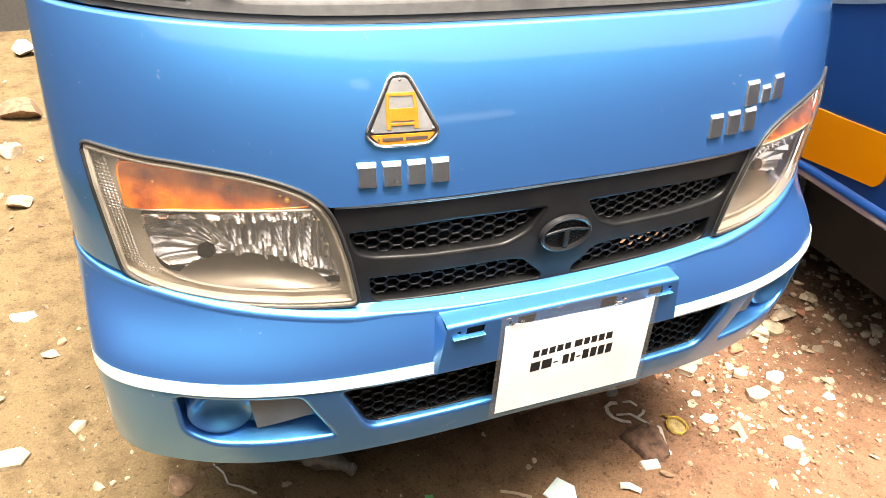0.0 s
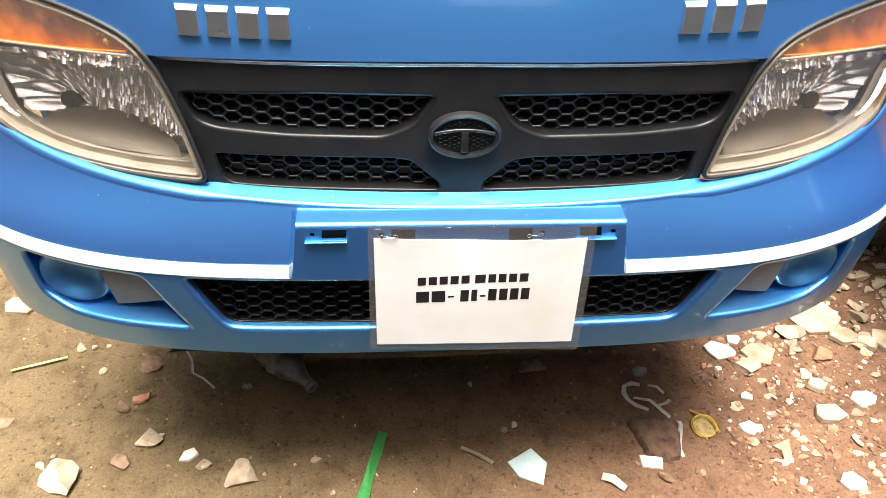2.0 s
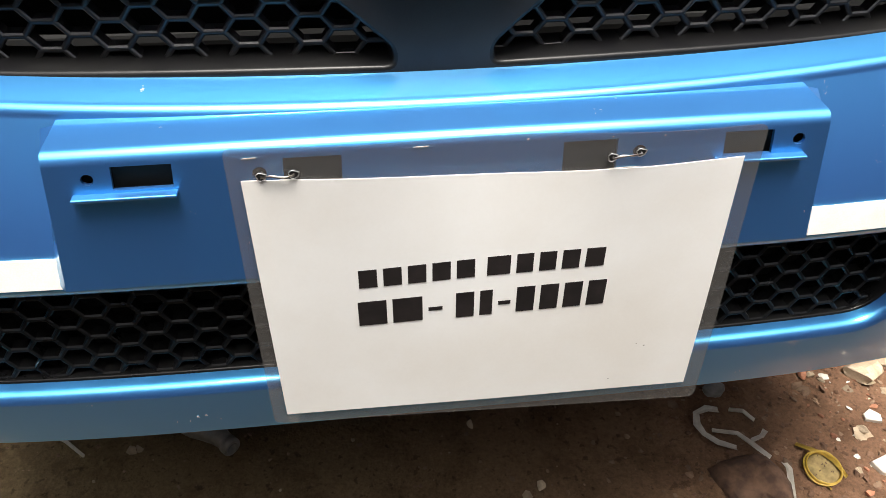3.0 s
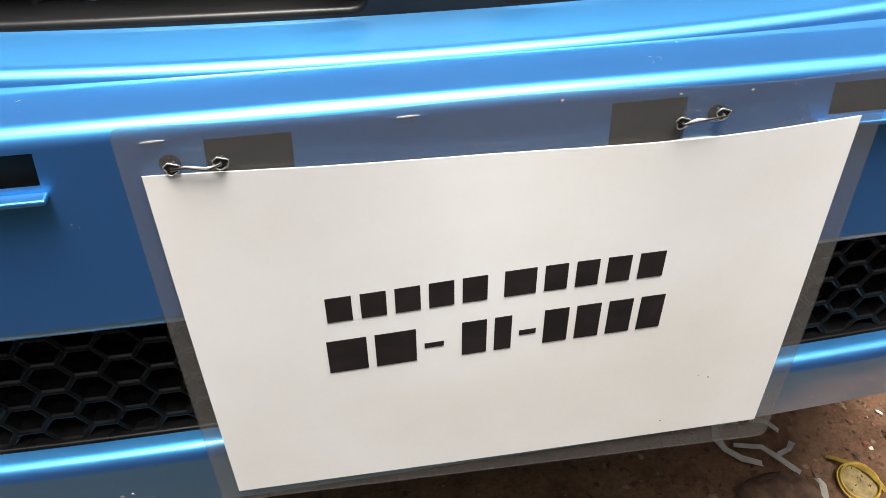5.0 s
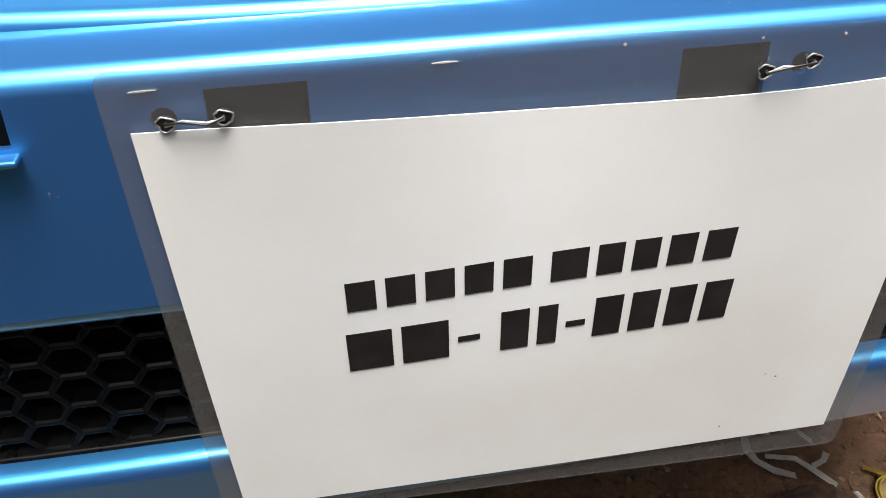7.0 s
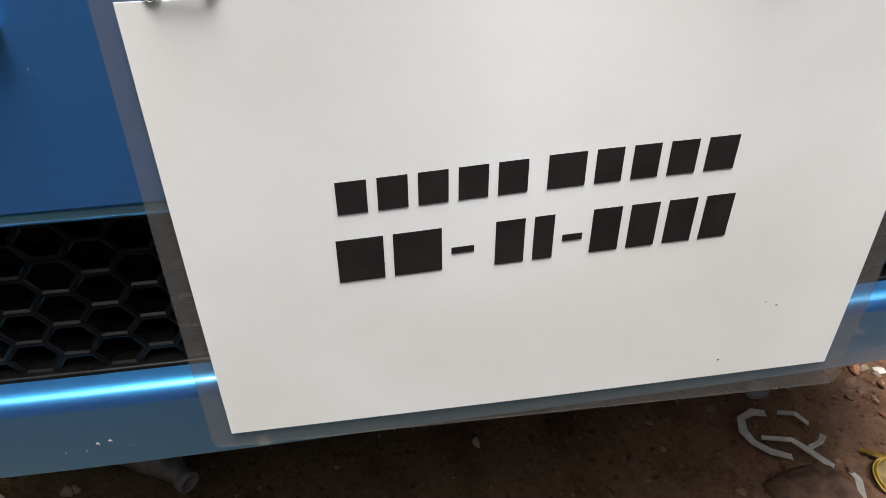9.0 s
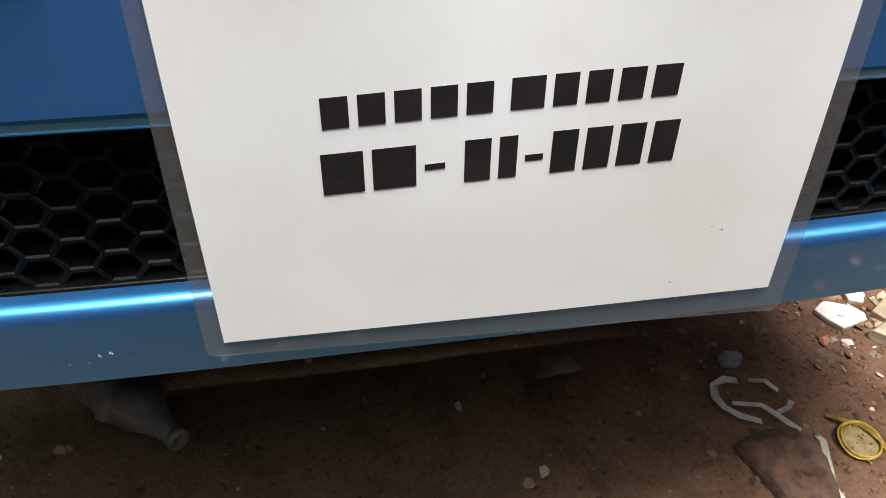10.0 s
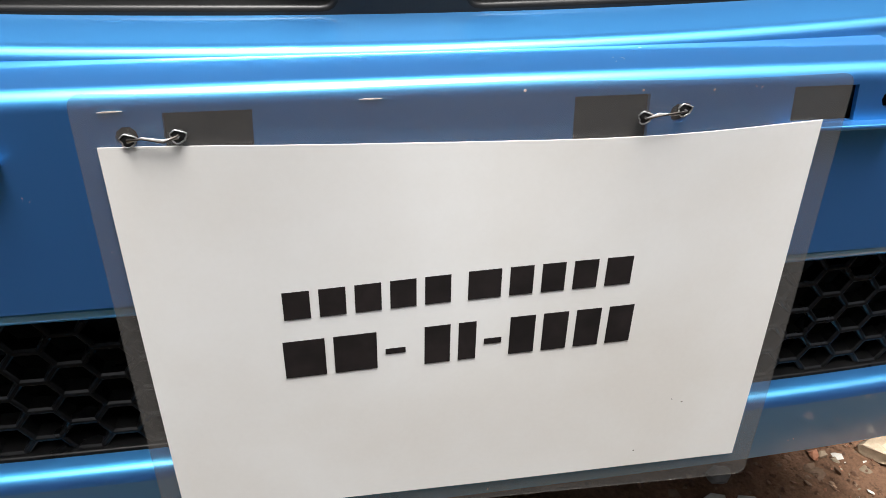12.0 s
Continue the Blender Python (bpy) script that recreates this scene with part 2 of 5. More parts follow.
WASTE = varied("grubby_white_plastic", (0.55, 0.52, 0.46), (0.74, 0.71, 0.65), 40.0, 0.5, 0, 0.2)
BOTTLE = varied("grubby_clear_bottle", (0.14, 0.135, 0.125), (0.23, 0.222, 0.21), 30.0, 0.3, 0, 0.2, 120)
WOOD = varied("weathered_wood", (0.30, 0.23, 0.16), (0.42, 0.33, 0.24), 40.0, 0.8, 0, 0.3)
LENS = glassy("clear_lens", (0.96, 0.95, 0.94), 0.035, 0.02, (0.78, 0.72, 0.62))
GLASS = glassy("windscreen_glass", (0.35, 0.37, 0.37), 0.012, 0.02, (0.3, 0.3, 0.28))
FILM = glassy("laminate_film", (0.86, 0.85, 0.84), 0.075, 0.10, (0.46, 0.44, 0.42))


def soil():
    """Trodden earth: sandy on one side, red with brick dust on the other, damp and dry patches, grit; painted dark in
    front.
    """
    m, n, l, p = nodes_of("trodden_earth")
    tc = n.new("ShaderNodeTexCoord")
    def nz(scale, detail=6, rough=0.6):
        q = n.new("ShaderNodeTexNoise"); q.inputs["Scale"].default_value = scale; q.inputs["Detail"].default_value = detail; q.inputs["Roughness"].default_value = rough
        l.new(tc.outputs["Object"], q.inputs["Vector"]); return q
    def mixc(fac, a, b, kind="MIX"):
        q = n.new("ShaderNodeMixRGB"); q.blend_type = kind
        for s, v in ((0, fac), (1, a), (2, b)):
            if isinstance(v, (int, float)): q.inputs[s].default_value = v
            elif isinstance(v, tuple): q.inputs[s].default_value = (*v, 1)
            else: l.new(v, q.inputs[s])
        return q.outputs[0]
    sep = n.new("ShaderNodeSeparateXYZ"); l.new(tc.outputs["Object"], sep.inputs[0])
    big = nz(1.3)
    shift = n.new("ShaderNodeMath"); shift.operation = "MULTIPLY_ADD"; shift.inputs[1].default_value = 0.9
    l.new(big.outputs["Fac"], shift.inputs[0]); l.new(sep.outputs["X"], shift.inputs[2])
    rng = n.new("ShaderNodeMapRange"); rng.inputs["From Min"].default_value = 0.0; rng.inputs["From Max"].default_value = 1.0
    l.new(shift.outputs[0], rng.inputs["Value"])
    sand = mixc(nz(5).outputs["Fac"], (0.122, 0.086, 0.045), (0.190, 0.140, 0.076))
    red = mixc(nz(6).outputs["Fac"], (0.140, 0.072, 0.042), (0.235, 0.138, 0.085))
    col = mixc(rng.outputs["Result"], sand, red)
    dk = n.new("ShaderNodeValToRGB"); dk.color_ramp.elements[0].position, dk.color_ramp.elements[1].position = 0.36, 0.52
    dk.color_ramp.elements[0].color, dk.color_ramp.elements[1].color = (0.5, 0.47, 0.44, 1), (1, 1, 1, 1)
    l.new(nz(11, 8, 0.7).outputs["Fac"], dk.inputs["Fac"])
    col = mixc(0.8, col, dk.outputs["Color"], "MULTIPLY")
    # ground in front painted dark, standing in for shade that is missing there
    front_shade = n.new("ShaderNodeMath"); front_shade.operation = "MULTIPLY_ADD"; front_shade.inputs[1].default_value = 0.25
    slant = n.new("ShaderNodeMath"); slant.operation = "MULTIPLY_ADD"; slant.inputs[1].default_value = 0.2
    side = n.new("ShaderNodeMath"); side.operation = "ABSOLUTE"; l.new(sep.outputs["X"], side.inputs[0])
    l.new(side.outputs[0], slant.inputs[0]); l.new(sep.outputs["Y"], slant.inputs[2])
    l.new(nz(2.2).outputs["Fac"], front_shade.inputs[0]); l.new(slant.outputs[0], front_shade.inputs[2])
    front_shade_rng = n.new("ShaderNodeMapRange"); front_shade_rng.inputs["From Min"].default_value, front_shade_rng.inputs["From Max"].default_value = 0.03, 0.10
    l.new(front_shade.outputs[0], front_shade_rng.inputs["Value"])
    col = mixc(front_shade_rng.outputs["Result"], (0.045, 0.036, 0.028), col)
    # small pits and damp crumbs
    pit = n.new("ShaderNodeValToRGB"); pit.color_ramp.elements[0].position, pit.color_ramp.elements[1].position = 0.33, 0.40
    pit.color_ramp.elements[0].color, pit.color_ramp.elements[1].color = (0.42, 0.40, 0.38, 1), (1, 1, 1, 1)
    l.new(nz(75, 3, 0.55).outputs["Fac"], pit.inputs["Fac"])
    col = mixc(0.75, col, pit.outputs["Color"], "MULTIPLY")
    grit = nz(160, 4, 0.7)
    col = mixc(0.6, col, grit.outputs["Fac"], "OVERLAY")
    l.new(col, p.inputs["Base Color"]); p.inputs["Roughness"].default_value = 0.95; p.inputs["Specular IOR Level"].default_value = 0.2
    bp = n.new("ShaderNodeBump"); bp.inputs["Strength"].default_value = 0.8; bp.inputs["Distance"].default_value = 0.015
    h = mixc(0.5, nz(30, 8, 0.7).outputs["Fac"], grit.outputs["Fac"])
    l.new(h, bp.inputs["Height"]); l.new(bp.outputs["Normal"], p.inputs["Normal"])
    return m


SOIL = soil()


# ---- building helpers ----
def thing(name, label, category, group="", at=(0, 0, 0)):
    ob = tagged(new(name), label, category, group)
    ob.location = at
    ob.empty_display_size = 0.05
    return ob


def part(name, bm, material, parent=None, label="", smooth=True, angle=None):
    me = bpy.data.meshes.new(name)
    bm.to_mesh(me); bm.free()
    for f in me.polygons:
        f.use_smooth = smooth
    if smooth and angle is not None:
        me.set_sharp_from_angle(angle=radians(angle))
    me.materials.append(material)
    ob = new(name, me)
    if parent:
        ob.parent = parent
        base = parent.matrix_basis.translation + (parent.parent.matrix_basis.translation if parent.parent else Vector())
        if base.length:
            me.transform(Matrix.Translation(-base))
    if label:
        tagged(ob, label)
    return ob


def single(name, bm, material, label, category, group="", kind="", smooth=True, angle=None):
    return tagged(part(name, bm, material, None, "", smooth, angle), label, category, group, kind)


def resample(loop, step):
    out = []
    for i, a in enumerate(loop):
        b = loop[(i + 1) % len(loop)]
        k = max(1, int(math.ceil(math.hypot(b[0] - a[0], b[1] - a[1]) / step)))
        out += [(a[0] + (b[0] - a[0]) * j / k, a[1] + (b[1] - a[1]) * j / k) for j in range(k)]
    return out


def rounded(loop, r, steps=5):
    """The loop with its corners rounded by r (or by as much as the sides allow)."""
    out = []
    for i, p in enumerate(loop):
        a, b = Vector(loop[i - 1]), Vector(loop[(i + 1) % len(loop)])
        p = Vector(p)
        da, db = a - p, b - p
        ra, rb = min(r, da.length * 0.48), min(r, db.length * 0.48)
        s, e = p + da.normalized() * ra, p + db.normalized() * rb
        for k in range(steps + 1):
            w = k / steps
            q = s * (1 - w) ** 2 + p * 2 * w * (1 - w) + e * w * w
            out.append((q.x, q.y))
    return out


def area(loop):
    return sum(a[0] * b[1] - b[0] * a[1] for a, b in zip(loop, loop[1:] + loop[:1])) / 2


def inset(loop, d):
    """Every point of the loop moved by d towards its inside."""
    s = 1 if area(loop) > 0 else -1
    out = []
    for i, p in enumerate(loop):
        a, b = loop[i - 1], loop[(i + 1) % len(loop)]
        tx, ty = b[0] - a[0], b[1] - a[1]
        L = math.hypot(tx, ty) or 1
        out.append((p[0] - s * ty / L * d, p[1] + s * tx / L * d))
    return out


def inside(pts, loop):
    pts = np.asarray(pts, float)
    r = np.zeros(len(pts), bool)
    for a, b in zip(loop, loop[1:] + loop[:1]):
        c = (a[1] > pts[:, 1]) != (b[1] > pts[:, 1])
        if a[1] != b[1]:
            r ^= c & (pts[:, 0] < (b[0] - a[0]) * (pts[:, 1] - a[1]) / (b[1] - a[1]) + a[0])
    return r


def patch(outline, S, step=0.02, holes=(), depth=0.004, back=(0, 1, 0)):
    """A sheet of the surface S(u, v) within outline and outside holes, depth thick."""
    loops = [resample(outline, step)] + [resample(h, step) for h in holes]
    pts, edges = [], []
    for lp in loops:
        o = len(pts)
        pts += lp
        edges += [(o + i, o + (i + 1) % len(lp)) for i in range(len(lp))]
    us, vs = [p[0] for p in loops[0]], [p[1] for p in loops[0]]
    gu, gv = np.meshgrid(np.arange(min(us) + step / 2, max(us), step), np.arange(min(vs) + step / 2, max(vs), step))
    g = np.stack([gu.ravel(), gv.ravel()], 1)
    ok = inside(g, loops[0])
    for h in loops[1:]:
        ok &= ~inside(g, h)
    g = g[ok]
    rim = np.array(pts)
    if len(g):
        d = np.sqrt(((g[:, None] - rim[None]) ** 2).sum(2)).min(1)
        g = g[d > step * 0.45]
    verts = [Vector(p) for p in pts] + [Vector(p) for p in g.tolist()]
    vo, eo, fo, *_ = delaunay_2d_cdt(verts, edges, [], 0, 1e-7)
    cen = [((vo[f[0]].x + vo[f[1]].x + vo[f[2]].x) / 3, (vo[f[0]].y + vo[f[1]].y + vo[f[2]].y) / 3) for f in fo]
    keep = inside(cen, loops[0])
    for h in loops[1:]:
        keep &= ~inside(cen, h)
    bm = bmesh.new()
    top = [bm.verts.new(S(v.x, v.y)) for v in vo]
    b = Vector(back) * depth
    faces = [f for f, k in zip(fo, keep) if k]
    n0 = Vector()
    made = []
    def flat(f):
        a, b, c = (vo[i] for i in f)
        return abs((b - a).cross(c - a)) < 0.004 * step * step
    faces = [f for f in faces if not flat(f)]
    for f in faces:
        try:
            made.append(bm.faces.new([top[i] for i in f]))
        except ValueError:
            pass
    for f in made:
        f.normal_update(); n0 += f.normal * f.calc_area()
    if n0.dot(Vector(back)) > 0:
        for f in made:
            f.normal_flip()
    if depth:
        low = [bm.verts.new(v.co + b) for v in top]
        for f in faces:
            try:
                q = bm.faces.new([low[i] for i in f])
                q.normal_update()
                if q.normal.dot(Vector(back)) < 0:
                    q.normal_flip()
            except ValueError:
                pass
        for lp in loops:
            P3 = [Vector(S(*p)) for p in lp]
            sg = 1 if (area(lp) > 0) == (lp is loops[0]) else -1
            A = [bm.verts.new(p) for p in P3]; B = [bm.verts.new(p + b) for p in P3]
            for i in range(len(lp)):
                j = (i + 1) % len(lp)
                bm.faces.new([A[i], B[i], B[j], A[j]])
    bmesh.ops.delete(bm, geom=[v for v in bm.verts if not v.link_faces], context="VERTS")
    return bm


def pocket(loop, S, depth, lip=0.006, tuck=0.006, step=0.012, way=(0, 1, 0), steps=4):
    """The rounded lip and the inner walls of an opening, depth deep."""
    lp = resample(loop, step)
    w = Vector(way)
    bm = bmesh.new()
    rings = []
    for k in range(steps + 1):
        a = math.pi / 2 * k / steps
        rings.append([Vector(S(*p)) + w * lip * (1 - math.cos(a)) for p in inset(lp, lip * math.sin(a))])
    rings.append([Vector(S(*p)) + w * depth for p in inset(lp, lip + tuck)])
    rows = [[bm.verts.new(p) for p in r] for r in rings]
    for r, q in zip(rows, rows[1:]):
        for i in range(len(lp)):
            j = (i + 1) % len(lp)
            bm.faces.new([r[i], r[j], q[j], q[i]])
    bmesh.ops.recalc_face_normals(bm, faces=bm.faces)
    return bm


def strip(S, us, vs, back=(0, 1, 0), depth=0.002):
    """A lofted band of S over rows vs and columns us, depth thick."""
    bm = bmesh.new()
    g = [[bm.verts.new(S(u, v)) for v in vs] for u in us]
    h = [[bm.verts.new(q.co + Vector(back) * depth) for q in r] for r in g] if depth else None
    for m in (g, h):
        if m:
            for a, b in zip(m, m[1:]):
                for j in range(len(vs) - 1):
                    f = bm.faces.new([a[j], b[j], b[j + 1], a[j + 1]])
                    f.normal_update()
    bmesh.ops.recalc_face_normals(bm, faces=bm.faces)
    return bm


def span(a, b, n):
    return [a + (b - a) * k / n for k in range(n + 1)]


def add_box(bm, lo, hi, bevel=0.0, m=None):
    r = bmesh.ops.create_cube(bm, size=1.0)
    vs = r["verts"]
    for v in vs:
        v.co = Vector([l + (h - l) * (c + 0.5) for l, h, c in zip(lo, hi, v.co)])
    if bevel:
        es = list({e for v in vs for e in v.link_edges})
        vs = bmesh.ops.bevel(bm, geom=es, offset=bevel, segments=2, affect="EDGES", profile=0.5)["verts"]
    if m is not None:
        bmesh.ops.transform(bm, matrix=m, verts=vs)
    return bm


def box(lo, hi, bevel=0.0, m=None):
    return add_box(bmesh.new(), lo, hi, bevel, m)


def tube(path, r, seg=8, taper=None, closed=False):
    """A round bar along a path of points; r or one radius a point."""
    bm = bmesh.new()
    P = [Vector(p) for p in path]
    rings = []
    up = Vector((0.13, 0.31, 0.94))
    for i, p in enumerate(P):
        a, b = P[i - 1] if i or closed else p, P[(i + 1) % len(P)] if i + 1 < len(P) or closed else p
        t = (b - a).normalized()
        s = t.cross(up).normalized(); q = s.cross(t)
        rr = r[i] if isinstance(r, (list, tuple)) else r
        rings.append([bm.verts.new(p + (s * math.cos(2 * math.pi * k / seg) + q * math.sin(2 * math.pi * k / seg)) * rr) for k in range(seg)])
    pairs = list(zip(rings, rings[1:])) + ([(rings[-1], rings[0])] if closed else [])
    for x, y in pairs:
        for k in range(seg):
            bm.faces.new([x[k], x[(k + 1) % seg], y[(k + 1) % seg], y[k]])
    if not closed:
        bm.faces.new(rings[0][::-1]); bm.faces.new(rings[-1])
    bmesh.ops.recalc_face_normals(bm, faces=bm.faces)
    return bm


def lathe(profile, seg, m=None):
    """profile: (radius, height) pairs, turned about z."""
    bm = bmesh.new()
    rows = [[bm.verts.new((r * math.cos(2 * math.pi * k / seg), r * math.sin(2 * math.pi * k / seg), h)) for k in range(seg)] for r, h in profile]
    for x, y in zip(rows, rows[1:]):
        for k in range(seg):
            bm.faces.new([x[k], x[(k + 1) % seg], y[(k + 1) % seg], y[k]])
    bmesh.ops.remove_doubles(bm, verts=bm.verts, dist=1e-6)
    bmesh.ops.recalc_face_normals(bm, faces=bm.faces)
    if m is not None:
        bmesh.ops.transform(bm, matrix=m, verts=bm.verts)
    return bm


def slab(loop, z0, z1, jitter=0.0, bevel=0.0, rng=random):
    """A flat piece with the outline loop, from z0 up to z1, its top a little uneven."""
    bm = bmesh.new()
    lo = [bm.verts.new((x, y, z0)) for x, y in loop]
    mid = [bm.verts.new((x, y, z1 - bevel)) for x, y in loop]
    hi = [bm.verts.new((x, y, z1 + rng.uniform(-jitter, jitter))) for x, y in inset(loop, bevel)] if bevel else mid
    n = len(loop)
    for a, b in ((lo, mid), (mid, hi)) if bevel else ((lo, mid),):
        for i in range(n):
            bm.faces.new([a[i], a[(i + 1) % n], b[(i + 1) % n], b[i]])
    bm.faces.new(hi); bm.faces.new(lo[::-1])
    bmesh.ops.recalc_face_normals(bm, faces=bm.faces)
    return bm


def stone(r, seed, flat=0.6, sub=2):
    """A broken lump with chipped faces."""
    rng = random.Random(seed)
    bm = bmesh.new()
    bmesh.ops.create_icosphere(bm, subdivisions=sub, radius=1.0)
    cuts = [(Vector((rng.gauss(0, 1), rng.gauss(0, 1), rng.gauss(0, 1))).normalized(), rng.uniform(0.35, 0.8)) for _ in range(14)]
    sc = Vector((rng.uniform(0.8, 1.25), rng.uniform(0.7, 1.1), flat)) * r
    off = Vector((rng.uniform(0, 50), rng.uniform(0, 50), 0))
    for v in bm.verts:
        for n, d in cuts:
            h = v.co.dot(n)
            if h > d:
                v.co -= n * (h - d)
        v.co *= 1 + 0.08 * noise.noise(v.co * 3.5 + off)
        v.co = Vector([c * s for c, s in zip(v.co, sc)])
    return bm


# ---- shapes of the nose ----
def bend(a, k2, k4, side):
    """Plan of the nose: distance a from the middle along it -> (x, y set back)."""
    e = 0.69
    if a <= e:
        return a, k2 * (a / 0.65) ** 2 + k4 * (a / 0.65) ** 4
    ye = k2 * (e / 0.65) ** 2 + k4 * (e / 0.65) ** 4
    sl = 2 * k2 * e / 0.65 ** 2 + 4 * k4 * e ** 3 / 0.65 ** 4
    p1 = (side, ye + sl * (side - e)); p2 = (side, p1[1] + 0.06)
    L = math.hypot(p1[0] - e, p1[1] - ye) + 0.06
    w = (a - e) / L
    if w > 1:
        return side, p2[1] + (w - 1) * L
    b0, b1, b2 = (1 - w) ** 2, 2 * w * (1 - w), w * w
    return b0 * e + b1 * p1[0] + b2 * p2[0], b0 * ye + b1 * p1[1] + b2 * p2[1]
def mix(a, b, w):
    w = min(1.0, max(0.0, w)); w = w * w * (3 - 2 * w)
    return a + (b - a) * w
def on(u, z, y0, k2, k4, side=0.765):
    x, y = bend(abs(u), k2, k4, side)
    return (math.copysign(x, u), y0 + y, z)
def hood(u, z):
    s = z - 0.985
    y0 = 0.012 + (0.26 * s + 1.6 * s ** 3 if s > 0 else 0.03 * s)
    return on(u, z, y0, 0.03, 0.10, 0.762 - 0.03 * max(0, s))
def lamp(u, z):
    y0 = 0.006 + 0.02 * (z - 0.81) if z < 0.985 else hood(0, z)[1] - 0.0025
    return on(u, z, y0, 0.03, 0.10)
def bump(u, z):
    s = z - 0.683
    y0 = -0.046 + (0.2 * s + 1.43 * s * s if s > 0 else 0.46 * s * s)
    w = (z - 0.69) / 0.11
    return on(u, z, y0, mix(0, 0.03, w), mix(0.085, 0.094, w))
def screen(u, z):
    return on(u, z, 0.098 + 0.55 * (z - 1.222), 0.03, 0.10, 0.75)


def lip_r(u):
    """The bumper's top edge is rounder under the lamps."""
    return mix(0.0062, 0.0125, (abs(u) - 0.30) / 0.08)


def lip_z(u):
    return 0.7815 + 0.0425 * (min(abs(u), 0.8) / 0.69) ** 2 - (lip_r(u) - 0.0045) - 0.0022


def bumper_skin(u, v):
    """v is height on the front face; past 0.785 it rolls over the top edge and runs back."""
    z = v if v < 0.70 else v + (min(v, 0.785) - 0.70) / 0.085 * (lip_z(u) - 0.785)
    if v <= 0.785:
        return bump(u, z)
    r, w = lip_r(u), v - 0.785
    x, y, z = bump(u, lip_z(u))
    a = min(w / r, math.pi / 2)
    rest = max(0.0, w - r * math.pi / 2) * mix(1.0, 0.40, (abs(u) - 0.345) / 0.03)
    return x, y + r * (1 - math.cos(a)) + rest, z + r * math.sin(a) + 0.26 * rest


def proud(S, d):
    return lambda u, v: (S(u, v)[0], S(u, v)[1] - d, S(u, v)[2])


def mirror(loop):
    return [(-x, y) for x, y in loop][::-1]


# ---- ground ----
def ground_z(x, y):
    near = max(0.0, 1 - math.hypot(x, y - 0.4) / 9)
    v = Vector((x, y, 0))
    h = 0.012 * noise.noise(v * 1.7) + 0.005 * noise.noise(v * 6.0) + 0.0022 * noise.noise(v * 21.0)
    heap = 0.05 * math.exp(-((x - 1.55) / 0.3) ** 2 - ((y - 0.75) / 0.35) ** 2)
    return h * (0.4 + 0.6 * near) + heap


def ground():
    bm = bmesh.new()
    def axis(c, lo, hi):
        a = [c + lo + (hi - lo) * i / 150 for i in range(151)]
        s, d = [], 0.05
        x = a[-1]
        while x < 900:
            x += d; d *= 1.3; s.append(x)
        t, d = [], 0.05
        x = a[0]
        while x > -900:
            x -= d; d *= 1.3; t.append(x)
        return t[::-1] + a + s
    xs, ys = axis(0, -1.5, 1.9), axis(0, -0.5, 2.6)
    g = [[bm.verts.new((x, y, ground_z(x, y))) for y in ys] for x in xs]
    for i in range(len(xs) - 1):
        for j in range(len(ys) - 1):
            bm.faces.new([g[i][j], g[i + 1][j], g[i + 1][j + 1], g[i][j + 1]])
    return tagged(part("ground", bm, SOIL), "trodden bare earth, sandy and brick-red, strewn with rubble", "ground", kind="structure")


ground()


def added_wall(name, lo, hi, label):
    tagged(part(name, box(lo, hi, 0.01), WALL_MAT, smooth=False), label, "wall", kind="structure")


# Unseen board added to block front light; holes put streaks in the hood.
wall_edge = [(-2.3, -0.2), (3.6, -0.2), (3.6, 1.68), (0.2, 1.68), (-2.3, 2.05)]
glint_hole, streak_slot_long, streak_slot_short = [[(a, c), (b, c), (b, d), (a, d)] for a, b, c, d in ((-0.38, -0.27, 1.515, 1.600), (0.06, 0.41, 1.258, 1.304), (-0.14, 0.0, 1.276, 1.296))]
tagged(part("wall_south", patch(wall_edge, lambda u, v: (u, -1.05, v), 0.3, [glint_hole, streak_slot_long, streak_slot_short], 0.03, (0, -1, 0)), WALL_MAT, smooth=False), "unseen grey board added to block light, with reflection slots", "wall", kind="structure")
# West and east walls are added unseen, sized for side light and hood reflections.
added_wall("added_wall_west", (-2.55, -1.15, -0.2), (-2.3, 4.1, 2.05), "plain dark grey plastered wall added round the yard")
added_wall("added_wall_east", (3.6, -1.15, -0.2), (3.85, 4.1, 1.4), "plain dark grey plastered wall added round the yard")
added_wall("wall_north", (-2.3, 3.85, -0.2), (3.6, 4.1, 2.4), "plain dark grey plastered wall added round the yard")

# ---- the small truck ----
truck = thing("mini_truck", "metallic blue mini truck with a black honeycomb grille on earth", "truck")

# headlamp opening, right-hand side of x
LAMP = [(0.716, 1.046), (0.637, 1.040), (0.596, 1.0395), (0.549, 1.036), (0.505, 1.030), (0.465, 1.020), (0.432, 1.007), (0.411, 0.992), (0.398, 0.974),
        (0.386, 0.943), (0.370, 0.885), (0.356, 0.806), (0.41, 0.806), (0.48, 0.807), (0.554, 0.809), (0.632, 0.816), (0.67, 0.826), (0.692, 0.838), (0.700, 0.90), (0.710, 0.98)]
LAMP = rounded(LAMP, 0.012, 3)

# front panel over grille and lamps, wrapping round the corners to the doors
gap = 0.004


